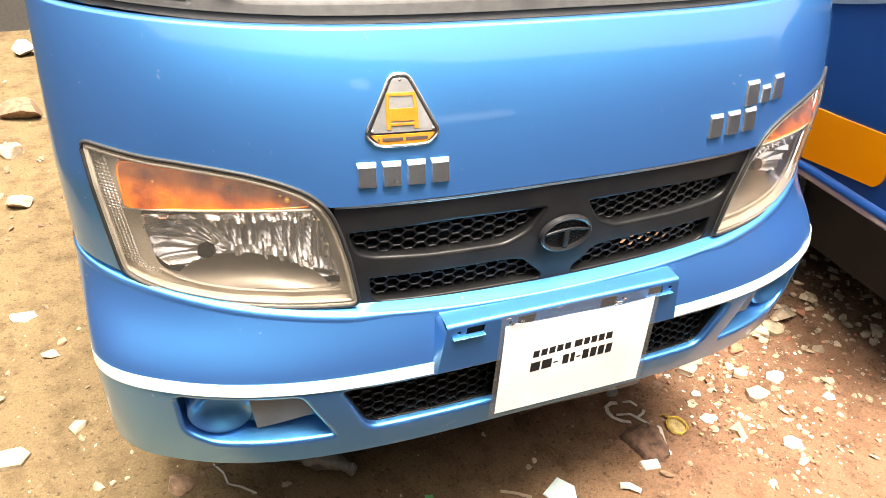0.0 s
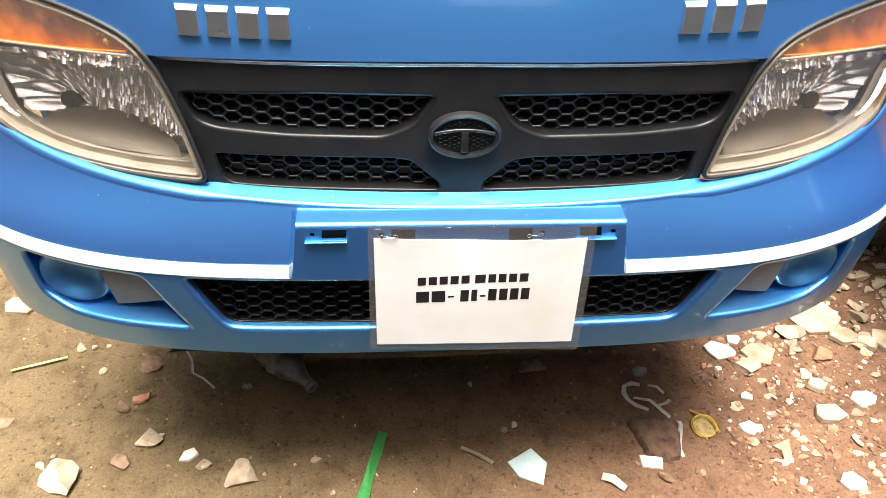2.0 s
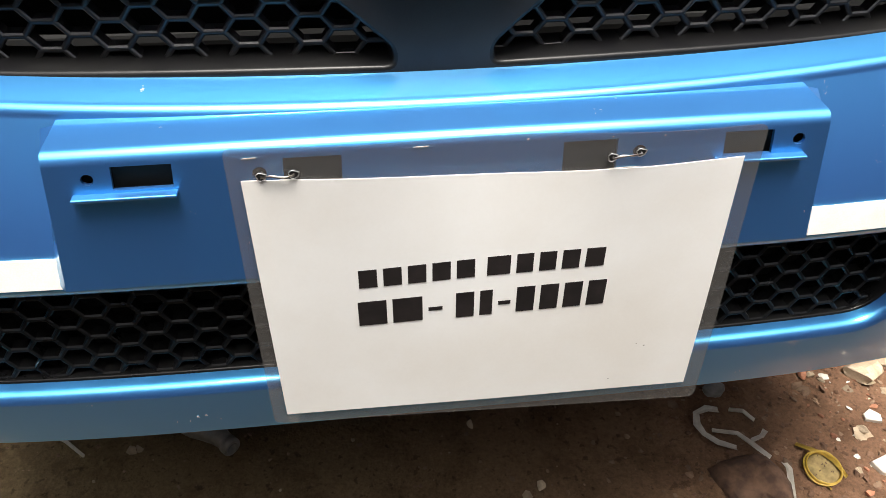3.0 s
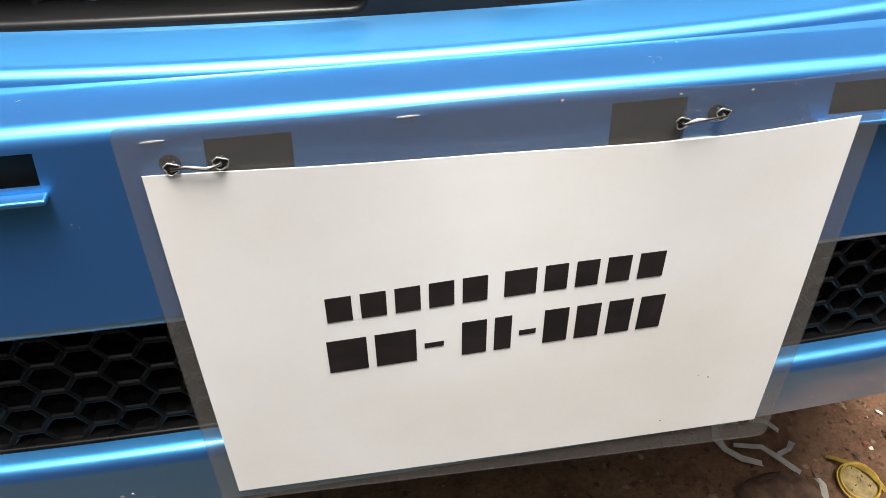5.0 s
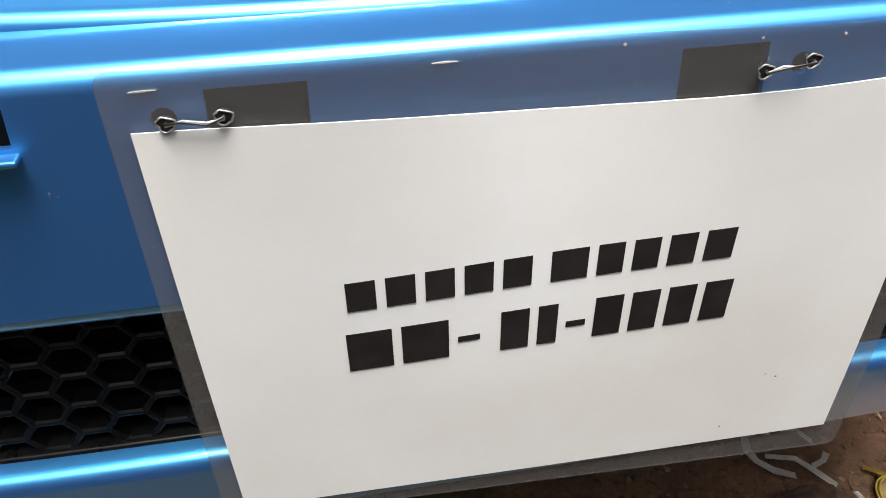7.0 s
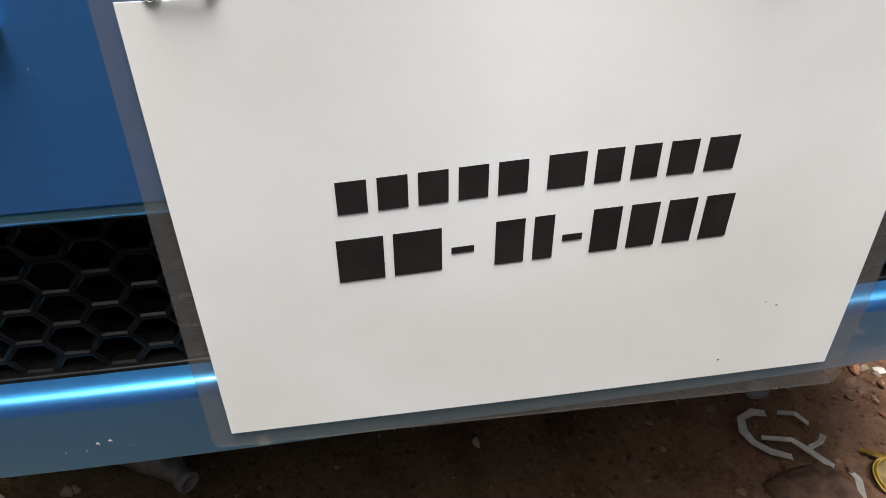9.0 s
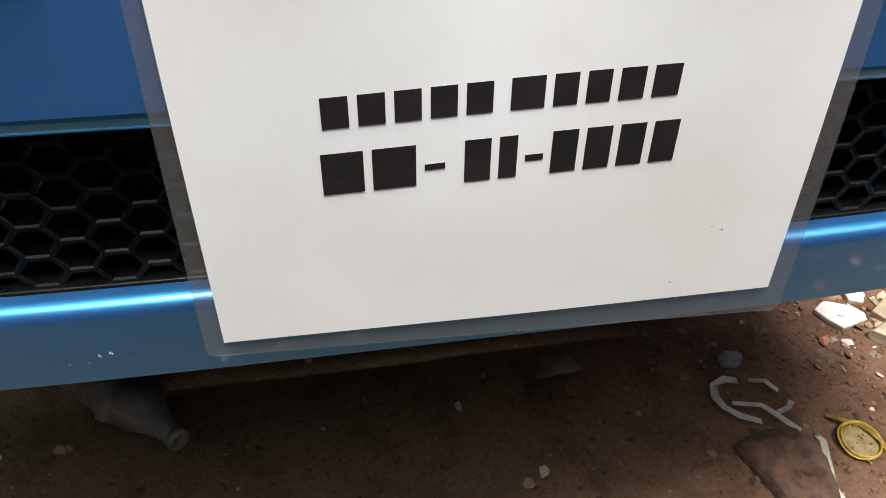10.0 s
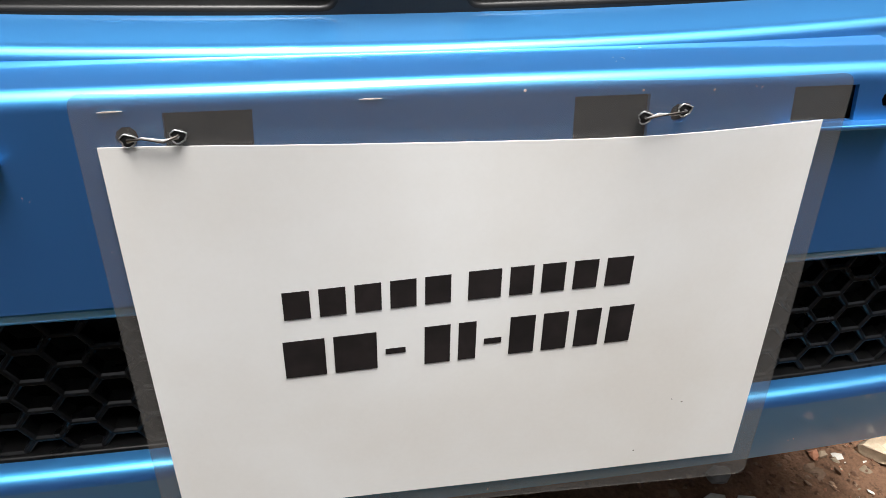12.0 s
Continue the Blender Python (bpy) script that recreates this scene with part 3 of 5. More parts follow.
def front_outline():
    """The lower edge runs along the grille's top, up over each lamp and down its outer side."""
    lampR = inset(LAMP, -gap)
    k0 = min(range(len(lampR)), key=lambda i: abs(lampR[i][0] - 0.394) + abs(lampR[i][1] - 0.986) * 2)
    k1 = min(range(len(lampR)), key=lambda i: (lampR[i][0] - 0.694) ** 2 + (lampR[i][1] - 0.836) ** 2)
    n = len(lampR)
    up = []
    i = k0
    while i != k1:
        up.append(lampR[i]); i = (i - 1) % n
    up.append(lampR[k1])
    right = [(0.25, 0.988), (0.394, 0.985)] + up + [(0.704, 0.838), (0.80, 0.847), (1.32, 0.864)]
    top = [(1.32, 1.2165), (0, 1.2165)]
    half = right + top
    return half + [(-x, z) for x, z in reversed(half) if abs(x) > 1e-9] + [(0, 0.989)]


def hood_skin(u, v):
    """Past 1.2175 the sheet rolls over its top edge."""
    if v <= 1.2175:
        return hood(u, v)
    r, w = 0.005, v - 1.2175
    x, y, z = hood(u, 1.2175)
    a = min(w / r, math.pi / 2)
    return x, y + 0.5 * r * math.sin(a) + 1.6 * r * (1 - math.cos(a)) + max(0, w - r * math.pi / 2), z + 0.8 * r * math.sin(a)


def clean(loop):
    out = []
    for p in loop:
        if not out or math.hypot(p[0] - out[-1][0], p[1] - out[-1][1]) > 0.0015:
            out.append(p)
    return out


part("front_panel", patch(clean(front_outline()), hood_skin, 0.016, depth=0.012), PAINT, truck, "glossy metallic blue front panel", angle=50)

part("panel_lip", strip(hood_skin, span(-1.32, 1.32, 220), [1.2165] + span(1.2175, 1.2175 + 0.005 * math.pi / 2, 7) + [1.235]), PAINT, truck, angle=70)

# cowl and windscreen surround
GLASS_EDGE = rounded([(-0.70, 1.72), (-0.515, 1.30), (-0.50, 1.243), (0, 1.249), (0.50, 1.243), (0.515, 1.30), (0.70, 1.72)][1:6] + [(0.545, 1.70), (-0.545, 1.70)], 0.03)
VENT = rounded([(0.545, 1.300), (0.538, 1.238), (0.60, 1.240), (0.66, 1.246), (0.70, 1.262), (0.71, 1.300)], 0.008, 3)
SURROUND = [(-0.80, 1.240), (-0.70, 1.2345), (-0.4, 1.2325), (0, 1.2335), (0.4, 1.2325), (0.70, 1.2345), (0.80, 1.240), (0.80, 1.78), (-0.80, 1.78)]
surround = part("windscreen_surround", patch(SURROUND, proud(screen, -0.004), 0.03, [GLASS_EDGE, VENT, mirror(VENT)], 0.012), COWL, truck, "dark grey plastic cowl panel", angle=40)
part("cowl_strip", patch([(-0.80, 1.228), (-0.4, 1.218), (0.4, 1.218), (0.80, 1.228), (0.80, 1.245), (-0.80, 1.245)], proud(screen, -0.010), 0.03, (), 0.006), DARK_COWL, surround, "dark lower cowl strip")
part("screen_rim", pocket(GLASS_EDGE, proud(screen, -0.004), 0.03, 0.010, 0.008, 0.03), COWL, surround, angle=60)
for s in (1, -1):
    V = VENT if s > 0 else mirror(VENT)
    part("vent_recess", pocket(V, proud(screen, -0.004), 0.03, 0.004, 0.003), COWL, surround, angle=60)
    # near-black sheet painted as the shade behind the slats
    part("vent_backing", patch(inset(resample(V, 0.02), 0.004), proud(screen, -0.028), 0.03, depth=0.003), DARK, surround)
    for z in (1.254, 1.272, 1.290):
        x0, x1 = 0.546, 0.69 + (z - 1.26) * 0.5
        P = [screen(s * (x0 + (x1 - x0) * k / 8), z + 0.006 * (k / 8)) for k in range(9)]
        bm = bmesh.new()
        pr = [(-0.002, 0.0045), (-0.006, 0.0), (-0.001, -0.0045), (0.018, -0.002), (0.018, 0.004)]
        rows = [[bm.verts.new((x, y + a, zz + b)) for a, b in pr] for x, y, zz in P]
        for r, q in zip(rows, rows[1:]):
            for i in range(5):
                bm.faces.new([r[i], r[(i + 1) % 5], q[(i + 1) % 5], q[i]])
        bm.faces.new(rows[0]); bm.faces.new(rows[-1][::-1])
        bmesh.ops.recalc_face_normals(bm, faces=bm.faces)
        part("vent_slat", bm, COWL, surround, smooth=False)
glass = part("windscreen", patch(inset(resample(GLASS_EDGE, 0.03), 0.006), proud(screen, -0.022), 0.05, depth=0.005), GLASS, truck, "dark windscreen glass, slightly dusty")
glass.visible_shadow = False
part("dashboard", box((-0.66, 0.36, 1.10), (0.66, 0.85, 1.27), 0.03), BLACK, truck, "dark dashboard behind the glass", angle=40)
part("cab_floor", box((-0.70, 0.30, 0.62), (0.70, 1.5, 0.70), 0.01), DARK, truck, smooth=False)
part("cab_back", box((-0.70, 1.50, 0.62), (0.70, 1.54, 1.80), 0.01), DARK, truck, smooth=False)


def side_skin(s):
    return lambda y, z: (s * (0.758 - max(0.0, z - 1.2) * 0.16), y, z)


for s in (1, -1):
    win = rounded([(0.58, 1.24), (1.40, 1.24), (1.40, 1.70), (0.82, 1.70)], 0.03)
    d = part("cab_side", patch([(0.44, 0.60), (1.54, 0.60), (1.54, 1.80), (0.74, 1.80), (0.42, 1.25)], side_skin(s), 0.1, [win], 0.02, (-s, 0, 0)), PAINT, truck, angle=40)
    part("side_glass", patch(inset(resample(win, 0.05), -0.004), lambda y, z, s=s: (side_skin(s)(y, z)[0] - s * 0.01, y, z), 0.1, (), 0.004, (-s, 0, 0)), GLASS, d)
bm = bmesh.new()
rows = []
for k in range(13):
    x = -0.66 + 1.32 * k / 12
    rows.append([bm.verts.new((x, 0.42 + 1.14 * j / 6, 1.80 - 0.05 * (x / 0.66) ** 4 + 0.04 * math.sin(math.pi * j / 6) - (0.03 if j in (0, 6) else 0))) for j in range(7)])
for r, q in zip(rows, rows[1:]):
    for j in range(6):
        bm.faces.new([r[j], q[j], q[j + 1], r[j + 1]])
bmesh.ops.solidify(bm, geom=bm.faces[:], thickness=0.03)
part("roof", bm, PAINT, truck, angle=50)
part("load_bed", box((-0.73, 1.60, 0.62), (0.73, 3.55, 0.98), 0.02), PAINT, truck, "plain blue load bed", angle=40)
# Unseen near-black sheet and box, added to keep light off the ground below.
part("front_tray", strip(lambda u, v: (u * (0.70 + 0.30 * v), 0.035 + 0.36 * v, 0.475 - 0.42 * v), span(-0.64, 0.64, 6), span(0, 1, 6), (0, 0, 1), 0.02), DARK, truck, "dark sloping sheet added to block light", smooth=False)
part("light_block_box", box((-0.60, 0.55, 0.26), (0.60, 3.4, 0.60), 0.02), DARK, truck, "dark box added under the truck to block light", smooth=False)

# wipers
for x0, x1 in ((-0.50, -0.02), (-0.075, 0.42)):
    a, b = Vector(screen(x0, 1.286)), Vector(screen(x0 + 0.16, 1.345))
    n = Vector((0, -0.87, 0.48))
    w = part("wiper", tube([a + n * 0.016, a.lerp(b, 0.3) + n * 0.022, b + n * 0.016, Vector(screen(x1, 1.43)) + n * 0.016], [0.0095, 0.0095, 0.0055, 0.004], 10), WIPER_GREY, truck, "grey wiper arm")
    part("pivot_cap", lathe([(0.0, 0.03), (0.009, 0.03), (0.0115, 0.026), (0.013, 0.0), (0.0, 0.0)], 16, Matrix.Translation(a) @ n.to_track_quat("Z", "Y").to_matrix().to_4x4()), DARK_COWL, w, "dark pivot cap", angle=40)
    q = a.lerp(b, 0.62) + n * 0.0195
    part("wiper_joint", tube([q - (b - a) * 0.02, q + (b - a) * 0.02], 0.0098, 10), RUBBER, w)
    part("wiper_blade", tube([Vector(screen(x0 + 0.16, 1.31)) + n * 0.004, Vector(screen(x1 + 0.1, 1.38)) + n * 0.004], 0.005, 6), RUBBER, w)

# bumper
OPEN = rounded([(-0.412, 0.681), (-0.358, 0.562), (0.358, 0.562), (0.412, 0.681)], 0.028, 6)
FOG = rounded([(0.458, 0.679), (0.398, 0.558), (0.53, 0.553), (0.605, 0.553), (0.652, 0.582), (0.658, 0.679)], 0.02, 5)
sides = [(1.05, 0.56), (1.05, 0.7835), (0, 0.7835)]
low = [(0, 0.508), (0.40, 0.508), (0.60, 0.503), (0.72, 0.503), (0.80, 0.512), (0.92, 0.535)]
half = low + sides
b_outline = half + [(-x, z) for x, z in reversed(half) if x > 1e-9]
bumper = part("bumper", patch(b_outline, bumper_skin, 0.014, [OPEN, FOG, mirror(FOG)], 0.006), PAINT, truck, "metallic blue plastic bumper", angle=60)
def low_z(u):
    a = abs(u)
    for (x0, z0), (x1, z1) in zip(low, low[1:]):
        if a <= x1:
            return z0 + (z1 - z0) * (a - x0) / (x1 - x0)
    return low[-1][1]


# Near-black strip standing in for shade under the blue bumper.
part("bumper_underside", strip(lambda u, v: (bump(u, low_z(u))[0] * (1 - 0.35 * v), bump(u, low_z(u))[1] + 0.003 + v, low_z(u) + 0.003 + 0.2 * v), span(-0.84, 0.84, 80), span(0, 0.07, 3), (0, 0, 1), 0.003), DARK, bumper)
part("bumper_lip", strip(bumper_skin, span(-1.04, 1.04, 220), [0.7835, 0.785] + span(0.786, 0.7972, 10) + [0.800, 0.806, 0.818]), PAINT, bumper, angle=70)
part("intake_lip", pocket(OPEN, bump, 0.020, 0.009, 0.001), PAINT, bumper, angle=70)
for F, s in ((FOG, 1), (mirror(FOG), -1)):
    part("fog_recess", pocket(F, bump, 0.05, 0.009, 0.006), PAINT, bumper, angle=70)
    part("recess_back", patch(inset(resample(F, 0.015), 0.010), proud(bump, -0.05), 0.02, depth=0.004), PAINT, bumper)
    x, y, z = bump(s * 0.582, 0.625)
    ax = Vector((0.10 * s, -1.0, 0.0)).normalized().to_track_quat("Z", "Y").to_matrix().to_4x4()
    part("fog_lamp_blank", lathe([(0.0, 0.010), (0.022, 0.011), (0.038, 0.018), (0.045, 0.028), (0.050, 0.030), (0.054, 0.026), (0.055, 0.0)], 40, Matrix.Translation((x, y + 0.052, z)) @ ax), PAINT, bumper, "round blue blanking cup", angle=60)
    plate = [(s * 0.462, 0.674), (s * 0.440, 0.600), (s * 0.532, 0.570), (s * 0.545, 0.676)]
    part("recess_plate", patch(plate, proud(bump, -0.030), 0.02, (), 0.012), PLATE_GREY, bumper, "grey inner plate", angle=40)
# white band, in two lengths that stop at the plate bracket
for s in (1, -1):
    loop = [(s * 0.2445, 0.6835), (s * 0.2445, 0.7035), (s * 0.86, 0.7035), (s * 0.86, 0.6835)]
    part("reflective_band", patch(loop, proud(bump, 0.0018), 0.012, (), 0.0016), WHITE_TAPE, bumper, "white adhesive band")


for x, z, w in ((-0.196, 0.5315, 0.0038), (-0.1895, 0.5330, 0.0040), (-0.213, 0.5265, 0.0012), (-0.203, 0.5262, 0.0010)):
    part("paint_chip", patch([(x + w * q * (0.6 + 0.4 * math.cos(q * 5)) , z + h) for q, h in ((-0.6, -0.0006), (-0.2, 0.0), (0.3, 0.0004), (0.8, -0.0009), (0.7, 0.0004), (0.1, 0.0014), (-0.5, 0.0006))], proud(bump, 0.0006), 0.004, (), 0.0004), TILE, bumper, "white chip in the paint", smooth=False)


# honeycomb meshes
def honeycomb(loop, S, back, a=0.0130, h=0.0175, bar=0.0019, deep=0.010):
    """Flat-topped cells within the loop."""
    bm = bmesh.new()
    u0, u1 = min(p[0] for p in loop), max(p[0] for p in loop)
    v0, v1 = min(p[1] for p in loop), max(p[1] for p in loop)
    nc, nr = int((u1 - u0) / (1.5 * a)) + 3, int((v1 - v0) / h) + 3
    for c in range(-1, nc):
        for r in range(-1, nr):
            cu, cv = u0 + c * 1.5 * a, v0 + r * h + (h / 2 if c % 2 else 0)
            if not inside([(cu, cv)], loop)[0]:
                continue
            out = [(cu + a, cv), (cu + a / 2, cv + h / 2), (cu - a / 2, cv + h / 2), (cu - a, cv), (cu - a / 2, cv - h / 2), (cu + a / 2, cv - h / 2)]
            rim, inn = [[(cu + (p[0] - cu) * (1 - w / a), cv + (p[1] - cv) * (1 - 2 * w / h)) for p in out] for w in (bar * 0.45, bar)]
            rows = [[bm.verts.new(Vector(S(*p)) + Vector((0, back + d, 0))) for p in lp] for lp, d in ((out, 0.0), (rim, bar * 0.1), (inn, bar * 0.62), (inn, deep))]
            for x, y in zip(rows, rows[1:]):
                for i in range(6):
                    bm.faces.new([x[i], x[(i + 1) % 6], y[(i + 1) % 6], y[i]])
    bmesh.ops.recalc_face_normals(bm, faces=bm.faces)
    return bm


def intake(u, v):
    """The mesh leans back under the bumper's upper edge."""
    x, y, z = bump(u, v)
    return x, y + 0.016 + 0.22 * max(0.0, v - 0.565), z


part("intake_mesh", honeycomb(inset(resample(OPEN, 0.02), -0.024), intake, 0.0), MESH_BLACK, bumper, "black honeycomb mesh", smooth=False)
part("intake_frame", pocket(inset(resample(OPEN, 0.012), 0.0092), proud(bump, -0.0145), 0.034, 0.0025, 0.001), MESH_BLACK, bumper, "black mesh frame", angle=60)
# Near-black sheet in place of the shaded space behind the mesh.
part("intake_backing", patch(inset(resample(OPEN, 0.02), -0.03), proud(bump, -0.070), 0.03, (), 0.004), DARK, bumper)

# grille
UP = rounded([(0.376, 0.938), (0.363, 0.893), (0.335, 0.880), (0.24, 0.8735), (0.105, 0.8725), (0.062, 0.893), (0.032, 0.943), (0.2, 0.945)], 0.016, 5)
LOW = rounded([(0.340, 0.849), (0.335, 0.806), (0.320, 0.7965), (0.25, 0.7940), (0.029, 0.7910), (0.028, 0.806), (0.070, 0.844), (0.10, 0.8485)], 0.008, 4)
GRILLE = [(-0.391, 0.9835), (-0.380, 0.930), (-0.366, 0.885), (-0.352, 0.780), (0.352, 0.780), (0.366, 0.885), (0.380, 0.930), (0.391, 0.9835), (0, 0.9865)]
face = proud(lamp, -0.009)
grille = part("grille", patch(GRILLE, face, 0.014, [UP, LOW, mirror(UP), mirror(LOW)], 0.004), BLACK, truck, "black plastic grille panel", angle=40)
for U in (UP, LOW, mirror(UP), mirror(LOW)):
    part("slot_lip", pocket(U, face, 0.03, 0.0068 if U in (UP, mirror(UP)) else 0.0030, 0.003), GLOSS_BLACK, grille, angle=70)
    part("slot_mesh", honeycomb(inset(resample(U, 0.02), -0.014), face, 0.016), SLOT_MESH, grille, "black honeycomb mesh", smooth=False)
# Near-black sheet painted as the shade behind the grille slots.
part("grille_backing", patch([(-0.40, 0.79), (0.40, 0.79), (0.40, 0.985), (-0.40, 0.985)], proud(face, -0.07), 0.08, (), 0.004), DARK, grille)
part("grille_top_strip", tube([Vector(face(-0.388 + 0.776 * k / 40, 0.9815 + 0.002 * (1 - abs(k - 20) / 20))) + Vector((0, -0.001, 0)) for k in range(41)], 0.0028, 6), STEEL, grille, "thin bright strip")
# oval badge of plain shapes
oval = bmesh.new()
rows = []
for rx, rz, d in ((0.050, 0.035, 0.0), (0.049, 0.034, 0.008), (0.046, 0.0315, 0.010), (0.0425, 0.028, 0.008), (0.042, 0.0275, 0.003), (0.0, 0.0, 0.002)):
    rows.append([oval.verts.new((rx * math.cos(2 * math.pi * k / 40), 0.013 - d, 0.886 + rz * math.sin(2 * math.pi * k / 40))) for k in range(40)])
for r, q in zip(rows, rows[1:]):
    for k in range(40):
        oval.faces.new([r[k], r[(k + 1) % 40], q[(k + 1) % 40], q[k]])
bmesh.ops.remove_doubles(oval, verts=oval.verts, dist=1e-6)
bmesh.ops.recalc_face_normals(oval, faces=oval.faces)
badge = part("oval_badge", oval, BLACK, grille, "glossy black oval badge", angle=40)
part("badge_bar", tube([(0.042 * math.sin(a), 0.006, 0.896 - 0.006 * abs(math.sin(a)) ** 2) for a in [-1.35 + 2.7 * k / 16 for k in range(17)]], 0.0028, 6), BLACK, badge)
part("badge_mesh", honeycomb([(0.038 * math.cos(2 * math.pi * k / 24), 0.886 + 0.023 * math.sin(2 * math.pi * k / 24)) for k in range(24)], lambda u, v: (u, 0.0085, v), 0.0, 0.0042, 0.0060, 0.0007, 0.002), MESH_BLACK, badge, smooth=False)
part("badge_stem", box((-0.005, 0.003, 0.862), (0.005, 0.011, 0.894), 0.0015), BLACK, badge, angle=40)


# headlamps
def spread(n):
    """A fixed, uneven share from 0 to 1 for each flute."""
    return (math.sin(n * 12.9898 + 4.1) * 43758.5453) % 1.0


def headlamp(s):
    """Clear lens over an amber turn lamp and a bright bowl, with a pale bezel round the edge."""
    L = LAMP if s > 0 else mirror(LAMP)
    body = part("headlamp", pocket(L, proud(lamp, -0.001), 0.055, 0.004, 0.002), LAMP_WHITE, truck, "clear headlamp with an amber turn section", angle=60)
    part("gasket", tube([Vector(lamp(*p)) + Vector((0, 0.001, 0)) for p in inset(resample(L, 0.012), -0.0026)], 0.0034, 6, closed=True), RUBBER, body, "black rubber gasket")
    lens = part("lens", patch(inset(resample(L, 0.02), 0.002), proud(lamp, 0.001), 0.016, (), 0.003), LENS, body, "clear plastic lens")
    lens.visible_shadow = False
    mid = [(s * x, z) for x, z in rounded([(0.672, 0.958), (0.674, 1.012), (0.668, 1.026), (0.650, 1.0305), (0.55, 1.028), (0.465, 1.012), (0.430, 0.995), (0.420, 0.983), (0.54, 0.974)], 0.008, 3)]
    if s < 0:
        mid = mid[::-1]
    part("turn_lamp", patch(mid, lambda u, v: (lamp(u, v)[0], lamp(u, v)[1] + 0.010 + 0.010 * math.sin((v - 0.97) / 0.06 * math.pi), v), 0.012, (), 0.012), AMBER, body, "amber turn signal", angle=40)
    part("turn_lamp_rim", tube([Vector(lamp(*p)) + Vector((0, 0.0095, 0)) for p in inset(resample(mid, 0.010), 0.0010)], 0.0016, 6, closed=True), AMBER_RIM, body, "bright orange rim of the turn signal")
    # small bright beads added as painted glints in the turn lamp
    for gx, gz, gr in ((0.452, 0.9925, 0.0052), (0.462, 0.9985, 0.0032), (0.628, 1.004, 0.0022), (0.536, 1.013, 0.0020)):
        part("turn_lamp_glint", lathe([(0.0, gr), (gr * 0.7, gr * 0.7), (gr, 0.0), (0.0, -gr)], 10, Matrix.Translation(Vector(lamp(s * gx, gz)) + Vector((0, 0.013, 0))) @ Vector((0.1 * s, -1, 0.5)).to_track_quat("Z", "Y").to_matrix().to_4x4()), AMBER_GLINT, body, "bright amber bead painted as a glint")
    bowl = [(s * x, z) for x, z in rounded([(0.655, 0.952), (0.42, 0.974), (0.404, 0.95), (0.374, 0.824), (0.48, 0.822), (0.58, 0.826), (0.64, 0.845)], 0.02, 4)]
    if s < 0:
        bowl = bowl[::-1]
    # bezel sheet with the bowl cut out
    part("bezel", patch(inset(resample(L, 0.02), 0.004), proud(lamp, -0.022), 0.016, [bowl], 0.003), LAMP_WHITE, body, "pale inner bezel", angle=40)
    # deep bowl with upright flutes on its inner and upper walls
    def bowl_skin(u, v):
        x = u * s
        across = max(0.0, 1 - ((x - 0.545) / (0.115 if x > 0.545 else 0.175)) ** 2)
        up = max(0.0, 1 - ((v - 0.868) / (0.085 if v > 0.868 else 0.055)) ** 2)
        q = lamp(u, v)
        w = mix(0.0, 1.0, (0.66 - x) / 0.02) * mix(0.0, 1.0, (v - 0.826) / 0.008)
        # upright flutes towards the grille, fanned facets round the bulb hole on the outer side
        if x < 0.530:
            cell = x / 0.0072
        else:
            cell = 100 + math.atan2(v - 0.850, x - 0.522) / 0.17
        n = math.floor(cell)
        slope, step, phase = 0.30 + 0.85 * spread(n), 0.014 + 0.006 * spread(n + 31), spread(n + 67)
        saw = (v / step + phase) % 1.0
        flute = (0.0016 * abs(math.sin(cell * math.pi)) + slope * step * (1 - saw)) * w
        fold = 0.004 * mix(0.0, 1.0, (x - 0.600) / 0.02) * mix(0.0, 1.0, (v - 0.85) / 0.05)
        return q[0], q[1] * 0.72 + 0.28 * lamp(s * 0.545, 0.868)[1] + 0.024 + 0.074 * math.sqrt(across * up) - flute - fold, q[2]
    part("reflector", patch(inset(resample(bowl, 0.006), -0.002), bowl_skin, 0.0021, (), 0.002), REFLECTOR, body, "bright fluted reflector bowl", angle=50)
    # bulb hole drawn as a near-black disc in place of its shade
    part("bulb_hole_disc", lathe([(0.0, 0.0), (0.0115, 0.0), (0.0128, 0.002), (0.0132, -0.02), (0.0, -0.03)], 24, Matrix.Translation((s * 0.568, bowl_skin(s * 0.568, 0.856)[1] - 0.014, 0.856)) @ Vector((0.15 * s, -1, 0.25)).to_track_quat("Z", "Y").to_matrix().to_4x4()), DARK, body, "near-black disc for the shaded bulb hole", angle=40)
    # smooth lower dome of the bowl, sloping forward
    dm = bmesh.new()
    rows = []
    for k in range(11):
        w = k / 10
        ring = []
        for j in range(33):
            t = -1 + 2 * j / 32
            u = s * 0.505 + s * t * (0.112 - 0.062 * w ** 2)
            v = 0.8235 + 0.026 * w * (1 - 0.30 * t * t)
            q = lamp(u, v)
            ring.append(dm.verts.new((q[0], q[1] + 0.026 + 0.062 * w - 0.012 * math.sin(w * math.pi) * (1 - t * t), q[2])))
        rows.append(ring)
    for r, q in zip(rows, rows[1:]):
        for j in range(32):
            dm.faces.new([r[j], r[j + 1], q[j + 1], q[j]])
    bmesh.ops.recalc_face_normals(dm, faces=dm.faces)
    part("lower_dome", dm, DOME, body, "smooth satin lower dome", angle=60)
    part("lens_rim", tube([Vector(lamp(*p)) + Vector((0, 0.004, 0)) for p in inset(resample(L, 0.012), 0.006)], 0.0026, 8, closed=True), LAMP_WHITE, body, "pale lens rim")
    # strip of small diamonds along the outer edge
    rb = bmesh.new()
    for k in range(38):
        v = 0.842 + k * 0.0052
